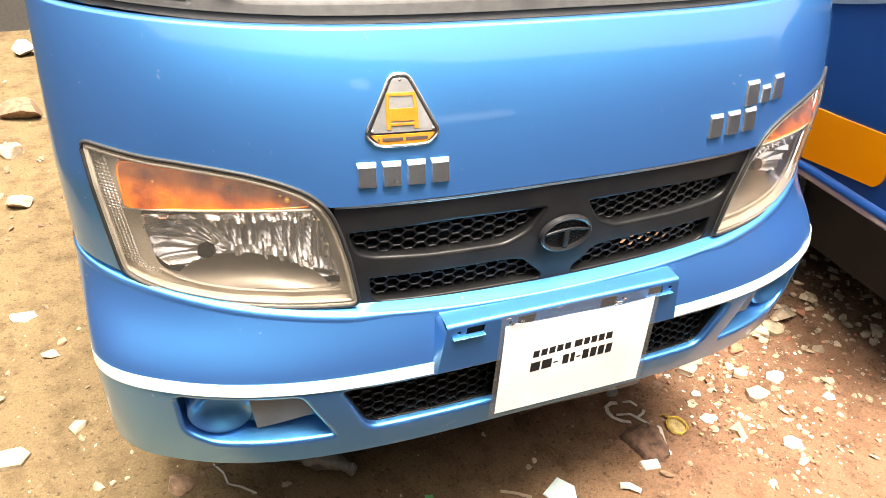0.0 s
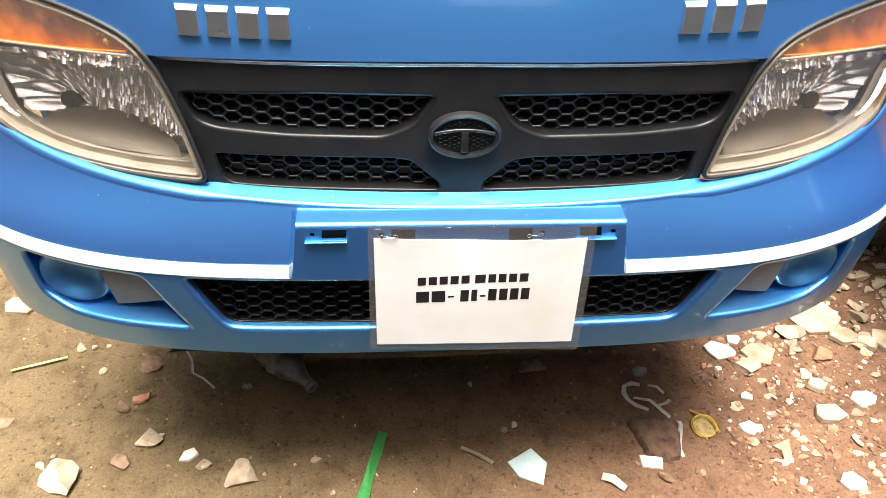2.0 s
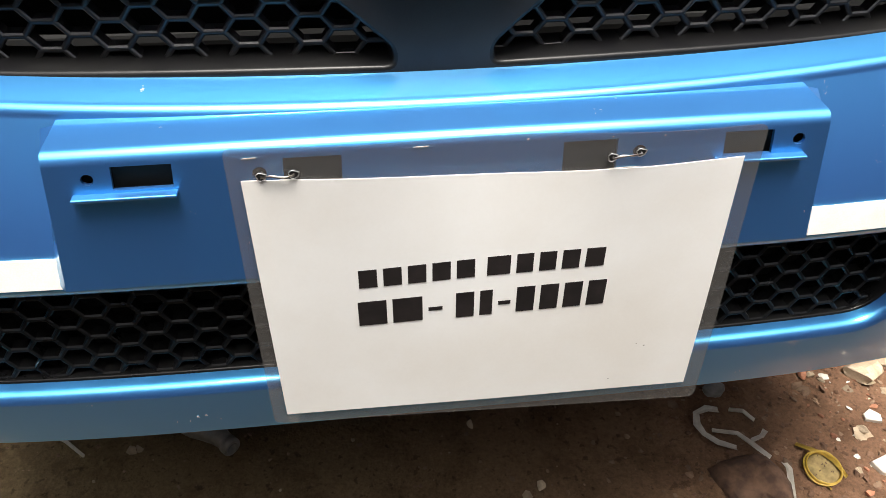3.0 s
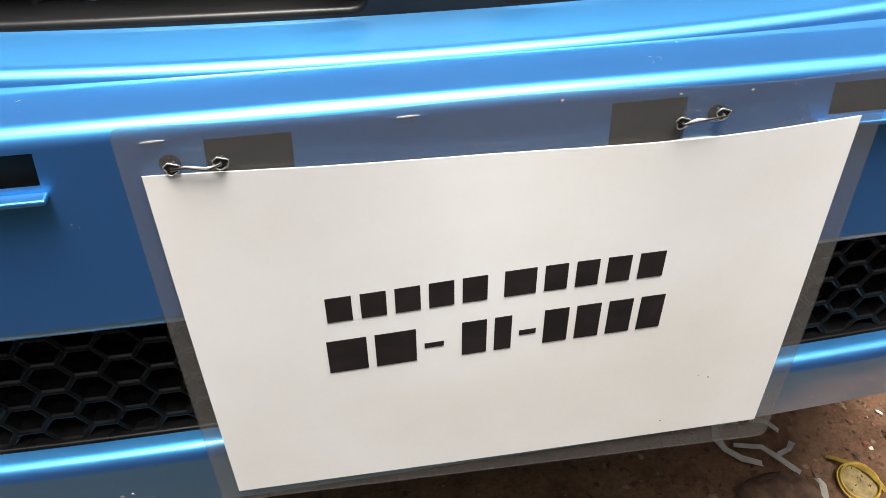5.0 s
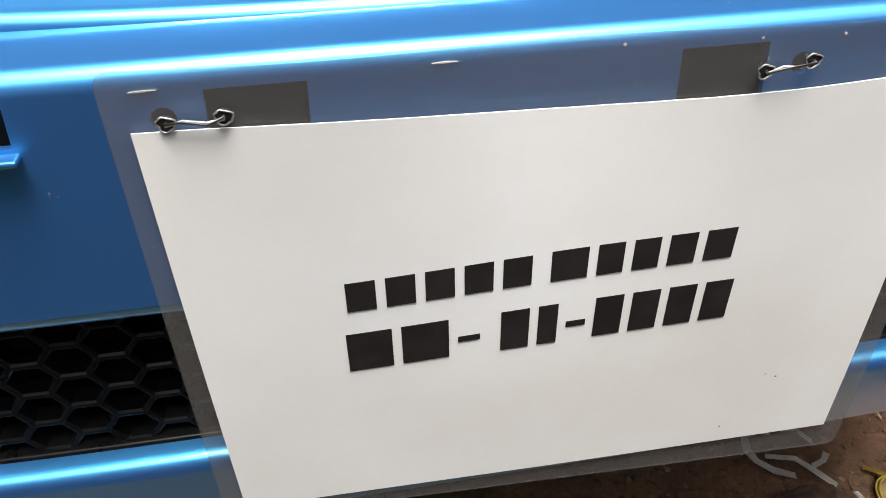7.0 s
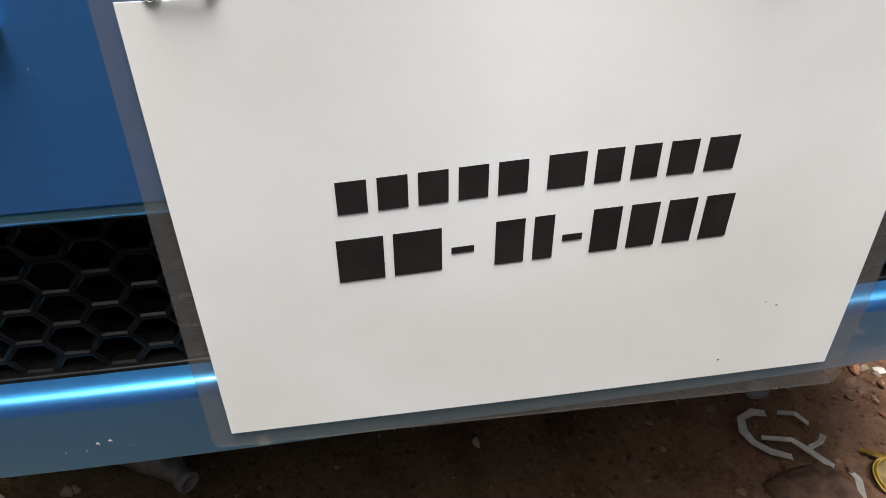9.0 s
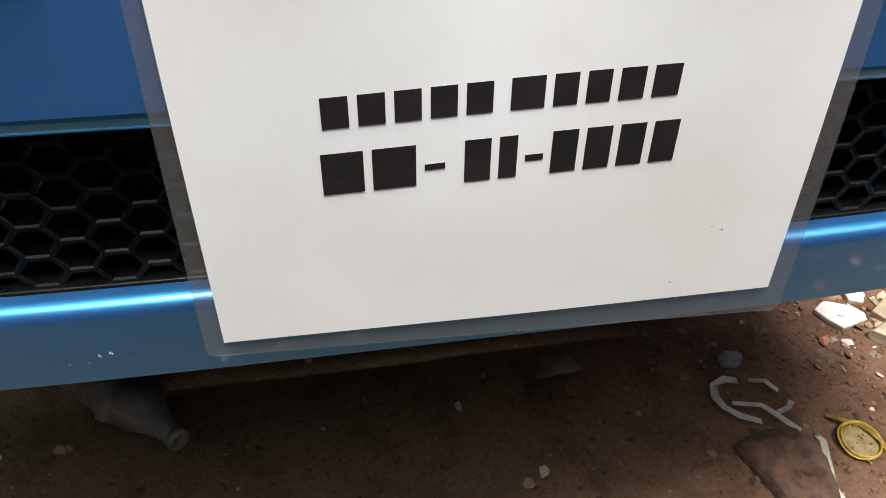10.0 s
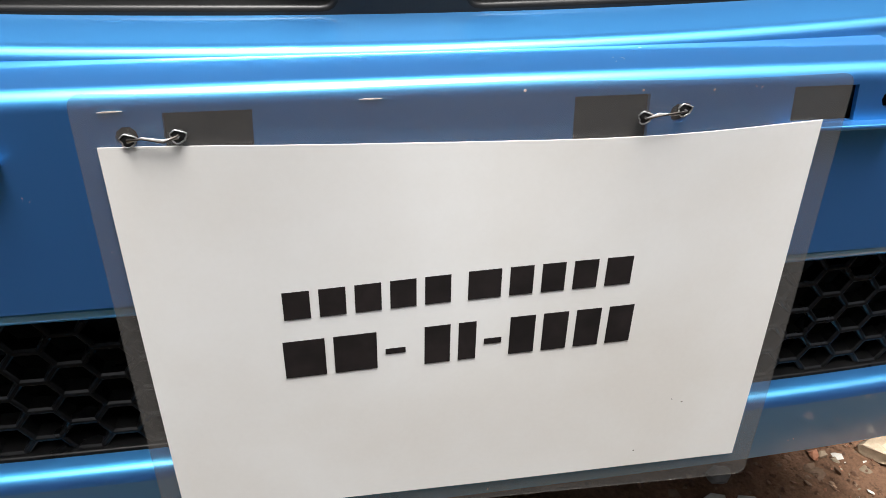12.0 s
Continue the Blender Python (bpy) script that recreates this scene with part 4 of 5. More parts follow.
        edge = 0.686 + 0.125 * (v - 0.84) - (0.03 * ((0.866 - v) / 0.026) ** 2 if v < 0.866 else 0.0)
        for j in range(5):
            u = edge - 0.0026 - 0.0052 * j
            at = lambda du, dv, d: rb.verts.new(Vector(lamp(s * (u + du), v + dv)) + Vector((0, d, 0)))
            rim_ = [at(0.0026, 0, 0.016), at(0, 0.0026, 0.016), at(-0.0026, 0, 0.016), at(0, -0.0026, 0.016)]
            tip = at(0, 0, 0.0125)
            for q in range(4):
                rb.faces.new([rim_[q], rim_[(q + 1) % 4], tip])
    bmesh.ops.recalc_face_normals(rb, faces=rb.faces)
    part("side_reflector", rb, REFLECTOR, body, "pale diamond-cut side reflector", smooth=False)
    part("bowl_edge", tube([Vector(lamp(s * x, z)) + Vector((0, 0.020, 0)) for x, z in ((0.640, 0.846), (0.615, 0.834), (0.58, 0.827), (0.53, 0.8235), (0.45, 0.8215), (0.378, 0.8215))], 0.0016, 6), LAMP_WHITE, body, "pale edge under the bowl")
    part("turn_lamp_edge", tube([Vector(lamp(s * (0.672 - 0.252 * k / 16), 0.955 + 0.024 * (k / 16) + 0.006 * math.sin(math.pi * k / 16))) + Vector((0, 0.008, 0)) for k in range(17)], 0.0022, 6), LAMP_WHITE, body, "pale edge under the amber section")
    return body


headlamp(1)
headlamp(-1)

# number plate bracket on the bumper
def bracket_skin(u, v):
    """v is height on the face; past 0.7725 it rolls over and runs back to the bumper."""
    y0, z = -0.0465 - 0.055 * (0.7725 - v), v
    x = u * (0.229 + (0.775 - min(v, 0.775)) * 0.14) / 0.229
    if v <= 0.7725:
        return x, y0, z
    r, w = 0.0076, v - 0.7725
    a = min(w / r, math.pi / 2)
    rest = max(0.0, w - r * math.pi / 2)
    return x, -0.0465 + r * (1 - math.cos(a)) + rest, 0.7725 + r * math.sin(a) + 0.03 * rest


SLOT_L = [(-0.193, 0.7565), (-0.160, 0.7565), (-0.160, 0.7715), (-0.193, 0.7715)]
SLOT_R = [(0.163, 0.7550), (0.194, 0.7550), (0.194, 0.7715), (0.163, 0.7715)]
SLOT_A = [(-0.0990, 0.7490), (-0.066, 0.7490), (-0.066, 0.7710), (-0.0990, 0.7710)]
SLOT_B = [(0.0635, 0.7490), (0.0965, 0.7490), (0.0965, 0.7710), (0.0635, 0.7710)]
hole = lambda cx, cz, r: [(cx + r * math.cos(2 * math.pi * k / 10), cz + r * math.sin(2 * math.pi * k / 10)) for k in range(10)]
HL, HR = hole(-0.206, 0.764, 0.0036), hole(0.2105, 0.764, 0.0040)
HA, HB = hole(-0.1125, 0.762, 0.0042), hole(0.1103, 0.762, 0.0042)
bracket = part("plate_bracket", patch([(-0.229, 0.686), (0.229, 0.686), (0.229, 0.7722), (-0.229, 0.7722)], bracket_skin, 0.012, [SLOT_L, SLOT_A, SLOT_B, SLOT_R, HL, HR, HA, HB], 0.0025), PAINT, truck, "blue number plate bracket with slots", angle=50)
part("bracket_shelf", strip(bracket_skin, span(-0.229, 0.229, 60), [0.7722] + span(0.7725, 0.7725 + 0.0076 * math.pi / 2, 10) + [0.790, 0.800, 0.815]), PAINT, bracket, angle=70)
# Near-black sheet gives the bracket slots their shade.
part("slot_backing", patch([(-0.22, 0.70), (0.22, 0.70), (0.22, 0.771), (-0.22, 0.771)], lambda u, v: (bracket_skin(u, v)[0], -0.040, v), 0.05, (), 0.003), DARK, bracket)
for s in (1, -1):
    bm = bmesh.new()
    prof = [(s * 0.229, v) for v in [0.686 + 0.086 * k / 8 for k in range(9)]]
    A = [Vector(bracket_skin(*p)) for p in prof]
    B = [Vector((p.x + s * 0.008, bump(p.x + s * 0.008, p.z)[1] + 0.002, p.z)) for p in A]
    M = [a.lerp(b, 0.25) + Vector((s * 0.0005, 0, 0)) for a, b in zip(A, B)]
    top = Vector(bracket_skin(s * 0.229, 0.810))
    A.append(top); B.append(top + Vector((s * 0.008, 0, -0.002))); M.append(top.lerp(B[-1], 0.25))
    va, vm, vb = ([bm.verts.new(p) for p in Q] for Q in (A, M, B))
    for x, y in ((va, vm), (vm, vb)):
        for i in range(len(A) - 1):
            bm.faces.new([x[i], x[i + 1], y[i + 1], y[i]])
    bmesh.ops.recalc_face_normals(bm, faces=bm.faces)
    part("bracket_end", bm, PAINT, bracket)
    part("plate_ledge", box((min(s * 0.218, s * 0.160), -0.0535, 0.7525), (max(s * 0.218, s * 0.160), -0.044, 0.7548), 0.0008), PAINT, bracket, smooth=False)


for x, v, w, h in ((-0.1175, 0.7722, 0.0045, 0.00035), (-0.0205, 0.7735, 0.0045, 0.00030), (0.1010, 0.7512, 0.0100, 0.0004), (0.0420, 0.7745, 0.0007, 0.0005), (0.1250, 0.7718, 0.0006, 0.0005), (0.0930, 0.7728, 0.0006, 0.0004)):
    part("scratch", patch([(x - w, v - h * 0.3), (x - w * 0.2, v - h), (x + w, v + h * 0.2), (x + w * 0.4, v + h), (x - w * 0.5, v + h * 0.7)], proud(bracket_skin, 0.0006), 0.004, (), 0.0004), TILE, bracket, "pale scratch in the paint", smooth=False)


# chrome lettering becomes plain blocks
def block(u, v, w, h, lean=0.0):
    bm = bmesh.new()
    t = 0.006
    lo = [(u - w / 2, v - h / 2), (u + w / 2, v - h / 2), (u + w / 2 + lean, v + h / 2), (u - w / 2 + lean, v + h / 2)]
    rows = [[bm.verts.new(Vector(hood(*p)) + Vector((0, d, 0))) for p in lp] for lp, d in ((lo, 0.001), (lo, -0.002), ([(a + (u - a) * 0.12, b - 0.005 if b > v else b + 0.0012) for a, b in lo], -t))]
    for a, b in zip(rows, rows[1:]):
        for i in range(4):
            bm.faces.new([a[i], a[(i + 1) % 4], b[(i + 1) % 4], b[i]])
    bm.faces.new(rows[-1])
    bmesh.ops.recalc_face_normals(bm, faces=bm.faces)
    return bm


for k in range(4):
    part("chrome_block", block(-0.341 + k * 0.0365, 1.0305, 0.028, 0.035), CHROME, truck, "chrome badge block", smooth=False)
for k in range(3):
    part("chrome_block", block(0.281 + k * 0.041, 1.0405, 0.030, 0.038, 0.002), CHROME, truck, "chrome badge block", smooth=False)
for k, (w, h) in enumerate(((0.036, 0.040), (0.028, 0.028), (0.032, 0.040))):
    part("chrome_block", block(0.363 + k * 0.036, 1.084 + (h - 0.040) / 2, w - 0.004, h, 0.004), CHROME, truck, "chrome badge block", smooth=False)

# three-cornered badge with a small truck picture
TRI = rounded([(-0.342, 1.0865), (-0.323, 1.0695), (-0.248, 1.0695), (-0.229, 1.0865), (-0.272, 1.166), (-0.299, 1.166)], 0.010, 4)
tri = part("triangle_badge", patch(TRI, proud(hood, 0.004), 0.01, (), 0.004), BLACK, truck, "three-cornered metal badge with an orange foot", angle=40)
part("badge_rim", tube([Vector(hood(*p)) + Vector((0, -0.004, 0)) for p in inset(resample(TRI, 0.008), 0.001)], 0.0022, 6, closed=True), CHROME, tri)
part("badge_field", patch(rounded([(-0.333, 1.0895), (-0.238, 1.0895), (-0.275, 1.160), (-0.296, 1.160)], 0.006, 3), proud(hood, 0.0055), 0.01, (), 0.0012), BADGE_GREY, tri)
part("badge_foot", patch(rounded([(-0.333, 1.0865), (-0.319, 1.0735), (-0.252, 1.0735), (-0.238, 1.0865)], 0.003, 3), proud(hood, 0.0055), 0.01, (), 0.0012), BADGE_ORANGE, tri)
for x0, x1 in ((-0.3225, -0.3205), (-0.3165, -0.2865), (-0.2825, -0.2500)):
    part("badge_writing_bar", patch([(x0, 1.0782), (x1, 1.0782), (x1, 1.0826), (x0, 1.0826)], proud(hood, 0.0064), 0.006, (), 0.0008), DARK_PRINT, tri)
cx = -0.286
part("picture_cab", patch([(cx - 0.023, 1.094), (cx - 0.017, 1.094), (cx - 0.017, 1.099), (cx + 0.017, 1.099), (cx + 0.017, 1.094), (cx + 0.023, 1.094), (cx + 0.0235, 1.118), (cx + 0.021, 1.142), (cx - 0.021, 1.142), (cx - 0.0235, 1.118)],
     proud(hood, 0.0068), 0.008, [[(cx - 0.018, 1.1215), (cx + 0.018, 1.1215), (cx + 0.0165, 1.138), (cx - 0.0165, 1.138)], [(cx - 0.017, 1.102), (cx + 0.017, 1.102), (cx + 0.017, 1.105), (cx - 0.017, 1.105)]], 0.001), BADGE_ORANGE, tri)
for p in ((-0.330, 1.092), (-0.241, 1.092), (-0.2855, 1.158)):
    x, y, z = hood(*p)
    part("badge_rivet", lathe([(0.0, 0.002), (0.002, 0.0015), (0.0026, 0.0), (0, 0)], 10, Matrix.Translation((x, y - 0.0055, z)) @ Vector((0, -0.95, 0.3)).to_track_quat("Z", "Y").to_matrix().to_4x4()), CHROME, tri)

# ---- laminated paper plate, wired to the bracket ----
def sheet(u, v):
    """The hanging sheet, a little wavy and bowed."""
    return u, -0.0528 - 0.020 * u - 0.042 * (0.758 - v) + 0.0018 * math.sin(u * 34 + 0.6) * max(0.0, (v - 0.60) / 0.16) ** 2 - 0.0010 * math.sin((v - 0.55) * 15 + u * 4), v


sign = thing("paper_plate", "laminated white paper number plate wired to the blue bracket", "number plate")
POUCH = rounded([(-0.1340, 0.5445), (0.1915, 0.5400), (0.1860, 0.7790), (-0.1318, 0.7795)], 0.006, 4)
film = part("laminate_pouch", patch(POUCH, proud(sheet, -0.0012), 0.008, (), 0.0006), FILM, sign, "clear laminate pouch with scuffed edge")
film.visible_shadow = False
top = [(0.1745 - 0.2985 * k / 12, 0.7595 - 0.0042 * math.sin(math.pi * k / 12) ** 2 - 0.0012 * math.sin(2 * math.pi * k / 12)) for k in range(13)]
PAGE = [(-0.1235, 0.5555), (0.030, 0.5570), (0.1785, 0.5600)] + top
part("paper", patch(PAGE, proud(sheet, 0.0004), 0.012, (), 0.0004), PAPER, sign, "white printed sheet")
def bars(x0, x1, z0, z1, widths, gap=0.0042):
    """One plain bar a character; a negative width is a dash."""
    k = (x1 - x0) / (sum(abs(w) for w in widths) + gap * (len(widths) - 1))
    x, rise = x0, (z1 - z0) / 2
    for w in widths:
        e = x + abs(w) * k
        a, b = (z0, z1) if w > 0 else (z0 + rise * 0.72, z0 + rise * 1.0)
        part("print_bar", patch([(x, a + 0.045 * x), (e, a + 0.045 * e), (e, b + 0.045 * e), (x, b + 0.045 * x)], proud(sheet, 0.00075), 0.006, (), 0.0003), INK, sign)
        x = e + gap * k


bars(-0.0625, 0.0125, 0.6785, 0.6930, [0.0125] * 5)
bars(0.0205, 0.0975, 0.6783, 0.6933, [0.016, 0.0115, 0.0115, 0.012, 0.013])
bars(-0.0645, -0.0085, 0.6452, 0.6662, [0.020, 0.021, -0.010])
bars(0.0005, 0.1020, 0.6442, 0.6657, [0.013, 0.009, -0.009, 0.013, 0.013, 0.013, 0.013])
for a, b in (((-0.112, 0.7625), (-0.0935, 0.7640)), ((0.0915, 0.7645), (0.108, 0.7675))):
    A, B = Vector(sheet(*a)), Vector(sheet(*b))
    d = Vector((0, -0.0025, 0))
    C = [A + Vector((0, 0.004, 0)), A + d, A.lerp(B, 0.3) + d + Vector((0, 0, 0.0012)), A.lerp(B, 0.7) + d - Vector((0, 0, 0.0006)), B + d, B + Vector((0, 0.004, 0))]
    part("tie_wire", tube(C, 0.00050, 6), STEEL, sign, "thin dull tie wire")
    part("tie_wire", tube([p + Vector((0, -0.0004, 0.0009 * math.sin(2.2 * k + A.x * 9))) for k, p in enumerate(C)], 0.00045, 6), DARK_WIRE, sign, "thin dark tie wire")
    for q in (A, B):
        turn = Matrix.Translation(q + Vector((0, -0.0006, 0))) @ Vector((0, -1, 0)).to_track_quat("Z", "Y").to_matrix().to_4x4()
        # no cut here: a near-black disc paints the hole's shade
        part("hole_disc", lathe([(0.0, 0.0004), (0.0029, 0.0004), (0.0030, 0.0)], 14, turn), DARK, sign, "near-black disc for a torn punched hole")
        part("hole_edge", tube([q + Vector(((0.0029 + 0.0005 * math.sin(5 * g)) * math.cos(g), -0.0011, (0.0026 + 0.0005 * math.sin(3 * g + 1)) * math.sin(g))) for g in [2 * math.pi * k / 16 for k in range(16)]], 0.00035, 5, closed=True), BADGE_GREY, sign)

for x, z, w in ((0.1330, 0.6065, 0.0004), (0.1390, 0.6040, 0.0006), (0.1175, 0.5705, 0.0005)):
    part("speck", patch([(x - w, z - w * 0.4), (x + w, z - w * 0.5), (x + w * 0.7, z + w * 0.5), (x - w * 0.5, z + w * 0.6)], proud(sheet, 0.0007), 0.004, (), 0.0002), DARK_PRINT, sign, smooth=False)

# ---- neighbouring vehicle ----
van = thing("parked_van", "dark blue van with an orange wheel arch trim, parked alongside", "van")
WX, WY, WZ, WR = 1.215, 0.95, 0.335, 0.337


def flank(y, z):
    b = 0.012 * ((z - 0.85) / 0.4) ** 2 * 1.0
    c = 0.0 if y > 0.12 else 0.35 * ((0.12 - y) / 0.35) ** 2
    return 1.20 + b + c, y, z


def arc(r, a0, a1, n=20):
    return [(WY + r * math.cos(radians(a0 + (a1 - a0) * k / n)), WZ + r * math.sin(radians(a0 + (a1 - a0) * k / n))) for k in range(n + 1)]


body_loop = [(-0.23, 0.60), (0.30, 0.575)] + arc(0.468, 148, 20, 24) + [(3.4, 0.50), (3.4, 1.30), (-0.23, 1.30)]
vb = part("body_side", patch(body_loop, flank, 0.05, (), 0.02, (1, 0, 0)), VAN_PAINT, van, "glossy dark blue body side", angle=50)
part("sill", patch([(-0.23, 0.535), (0.585, 0.535), (0.575, 0.590), (-0.23, 0.600)], lambda y, z: (flank(y, z)[0] - 0.004 - max(0.0, z - 0.572) * -1.2 - 0.010 * math.sin((z - 0.535) * 50), y, z), 0.012, (), 0.03, (1, 0, 0)), VAN_PAINT, vb, angle=60)
trim_loop = [(0.285, 0.650), (0.30, 0.625), (0.577, 0.585)] + arc(0.462, 146, 60, 18)[0:] + arc(0.58, 60, 128, 14) + [(0.585, 0.745), (0.50, 0.752), (0.285, 0.775)]
part("arch_trim", patch(rounded(trim_loop, 0.012, 3), lambda y, z: (flank(y, z)[0] - 0.006, y, z), 0.02, (), 0.008, (1, 0, 0)), ORANGE, van, "bright orange wheel arch trim", angle=50)
def sweep(y):
    """Height of the waist stripe, which sweeps up towards the van's nose."""
    t = 0.75 - y
    return 1.047 + (0.17 * t + 0.36 * t * t if 0 < t < 0.5 else 0.05 * t if t <= 0 else 0.175 + 0.40 * (t - 0.5))


part("waist_stripe", patch([(0.10, 0.0), (3.3, 0.0), (3.3, 0.034), (0.10, 0.040)], lambda y, w: (flank(y, sweep(y) + w)[0] - 0.003, y, sweep(y) + w), 0.03, (), 0.003, (1, 0, 0)), CYAN, van, "pale cyan waist stripe")
part("side_moulding", patch([(0.05, -0.044), (3.3, -0.044), (3.3, -0.026), (0.05, -0.024)], lambda y, w: (flank(y, sweep(y) + w)[0] - 0.006, y, sweep(y) + w), 0.03, (), 0.006, (1, 0, 0)), GREY_STRIP, van, "dull grey side moulding")
part("upper_body", box((1.26, 0.05, 1.28), (2.75, 3.4, 1.95), 0.08), VAN_PAINT, van, angle=40)
# Near-black core box, carried low to keep light off the ground beneath.
part("underbody", box((1.42, 0.02, 0.20), (2.70, 3.38, 1.25), 0.03), DARK, van, angle=40)
part("far_side", box((2.72, -0.1, 0.55), (2.78, 3.4, 1.30), 0.02), VAN_PAINT, van, angle=40)
part("front_end", box((1.42, -0.26, 0.55), (2.74, -0.20, 1.30), 0.02), VAN_PAINT, van, angle=40)


def van_wheel(parent, x, y, z):
    turn = Matrix.Translation((x, y, z)) @ pose(0, 0, 0, 0, -90, 0)
    R = WR
    tyre = part("tyre", lathe([(0.20, -0.005), (0.215, -0.002), (0.26, 0.004), (0.30, 0.002), (0.322, -0.004), (R - 0.006, -0.014), (R - 0.004, -0.03), (R - 0.004, -0.15), (0.32, -0.168), (0.2, -0.165)], 72, turn), TYRE, parent, "worn dusty black tyre", angle=50)
    part("sidewall", lathe([(0.198, -0.0035), (0.214, 0.0), (0.26, 0.0062), (0.30, 0.0045), (0.320, -0.0015), (0.3215, -0.006)], 72, turn), SIDEWALL, tyre, "pale dusty sidewall", angle=50)
    tb = bmesh.new()
    for k in range(110):
        a = 2 * math.pi * k / 110
        for row, (h0, h1) in enumerate(((-0.036, -0.010), (-0.074, -0.040), (-0.118, -0.078), (-0.150, -0.122))):
            m = turn @ Matrix.Rotation(a + (0.028 if row % 2 else 0), 4, "Z")
            add_box(tb, (R - 0.008, -0.0080, h0), (R + 0.001, 0.0080, h1), 0.0, m)
    part("tread", tb, TYRE, tyre, "blocky tread", smooth=False)
    rim = part("rim", lathe([(0.20, -0.006), (0.195, -0.004), (0.185, -0.03), (0.17, -0.045), (0.10, -0.035), (0.07, -0.02), (0.05, -0.01), (0.0, -0.01)], 48, turn), SIDEWALL, parent, "dusty grey steel wheel", angle=40)
    for k in range(5):
        a = 2 * math.pi * k / 5
        part("wheel_nut", lathe([(0, 0.012), (0.008, 0.012), (0.009, 0.0)], 6, turn @ Matrix.Translation((0.055 * math.cos(a), 0.055 * math.sin(a), -0.012))), STEEL, rim, smooth=False)


van_wheel(van, WX, WY, WZ)
van_wheel(van, WX, 2.9, WZ)
for sx in (1, -1):
    for y in (0.95, 2.9):
        turn = Matrix.Translation((sx * 0.70, y, 0.285)) @ pose(0, 0, 0, 0, 90 * sx, 0)
        part("truck_tyre", lathe([(0.0, -0.02), (0.16, -0.02), (0.17, 0.0), (0.24, 0.004), (0.275, -0.01), (0.285, -0.03), (0.285, -0.12), (0.27, -0.14), (0.0, -0.14)], 48, turn), TYRE, truck, "dusty black tyre", angle=40)

# ---- rubbish and rubble that can be told apart ----
def on_ground(x, y, dz=0.0):
    return Matrix.Translation((x, y, ground_z(x, y) + dz))


def lump(name, x, y, r, mat, label, seed, flat=0.6, turn=0.0, category="stone", group="rubble"):
    bm = stone(r, seed, flat, 3 if r > 0.03 else 2)
    bmesh.ops.transform(bm, matrix=on_ground(x, y, r * flat * 0.45) @ pose(0, 0, 0, 0, 0, turn), verts=bm.verts)
    return single(name, bm, mat, label, category, group, smooth=True, angle=14)


def chip(name, x, y, loop, mat, label, thick=0.006, tilt=(0, 0), turn=0.0, category="tile", group="tile chips"):
    bm = slab(loop, 0, thick, 0.0006, 0.0015, random.Random(int(x * 997 + y * 131)))
    bmesh.ops.transform(bm, matrix=on_ground(x, y, 0.0) @ pose(0, 0, 0, tilt[0], tilt[1], turn), verts=bm.verts)
    return single(name, bm, mat, label, category, group, smooth=False)


def shard(r, n, seed, squash=0.7):
    rng = random.Random(seed)
    return [(r * rng.uniform(0.7, 1.1) * math.cos(2 * math.pi * (k + rng.uniform(-0.25, 0.25)) / n), squash * r * rng.uniform(0.7, 1.1) * math.sin(2 * math.pi * (k + rng.uniform(-0.25, 0.25)) / n)) for k in range(n)]


chip("tile_shard", 0.195, 0.072, [(-0.044, 0.015), (0.012, 0.044), (0.042, 0.006), (0.026, -0.044), (-0.024, -0.022)], BLUE_TILE, "broken pale blue glazed tile shard", 0.008, (6, -4))
chip("tile_chip", 0.474, 0.076, [(-0.026, 0.016), (0.027, 0.010), (0.021, -0.018), (-0.024, -0.012)], TILE, "small squarish white tile chip", 0.008, (5, 3))
for i, (x, y, r, n, sq) in enumerate(((0.737, 0.165, 0.030, 5, 0.8), (1.060, 0.232, 0.036, 6, 0.8), (0.909, 0.012, 0.036, 6, 0.8), (0.766, 0.256, 0.022, 5, 0.7), (0.750, 0.402, 0.050, 7, 0.65),
                                     (1.150, 0.110, 0.026, 5, 0.9), (1.085, 0.520, 0.05, 5, 0.8), (-0.549, 0.139, 0.026, 5, 0.8), (-1.081, 1.177, 0.045, 6, 0.6), (0.805, 0.440, 0.026, 5, 0.8))):
    chip("tile_chip", x, y, shard(r, n, 40 + i, sq), TILE, "broken white tile chip lying on earth", 0.008, (random.uniform(-6, 6), random.uniform(-6, 6)))
for i, (x, y, r, m) in enumerate(((0.943, 0.190, 0.045, WOOD), (0.85, 0.392, 0.060, STONE), (1.063, 0.499, 0.085, STONE), (1.103, 0.434, 0.05, STONE), (1.201, 0.411, 0.05, STONE), (-1.077, 0.615, 0.05, STONE), (0.958, 0.279, 0.03, STONE))):
    chip("rubble_slab", x, y, shard(r, 6, 70 + i, 0.75), m, "flat broken slab of pale rubble", 0.014, (random.uniform(-8, 8), random.uniform(-8, 8)), category="stone", group="rubble")
bm = bmesh.new()
loop = [(-0.062, 0.052), (-0.052, -0.008), (-0.036, -0.050), (0.012, -0.066), (0.040, -0.060), (0.058, 0.004), (0.036, 0.058), (-0.010, 0.066)]
loop = [q for a, b in zip(loop, loop[1:] + loop[:1]) for q in (a, ((a[0] * 2 + b[0]) / 3 + random.uniform(-0.003, 0.003), (a[1] * 2 + b[1]) / 3 + random.uniform(-0.003, 0.003)), ((a[0] + b[0] * 2) / 3, (a[1] + b[1] * 2) / 3))]
rings = []
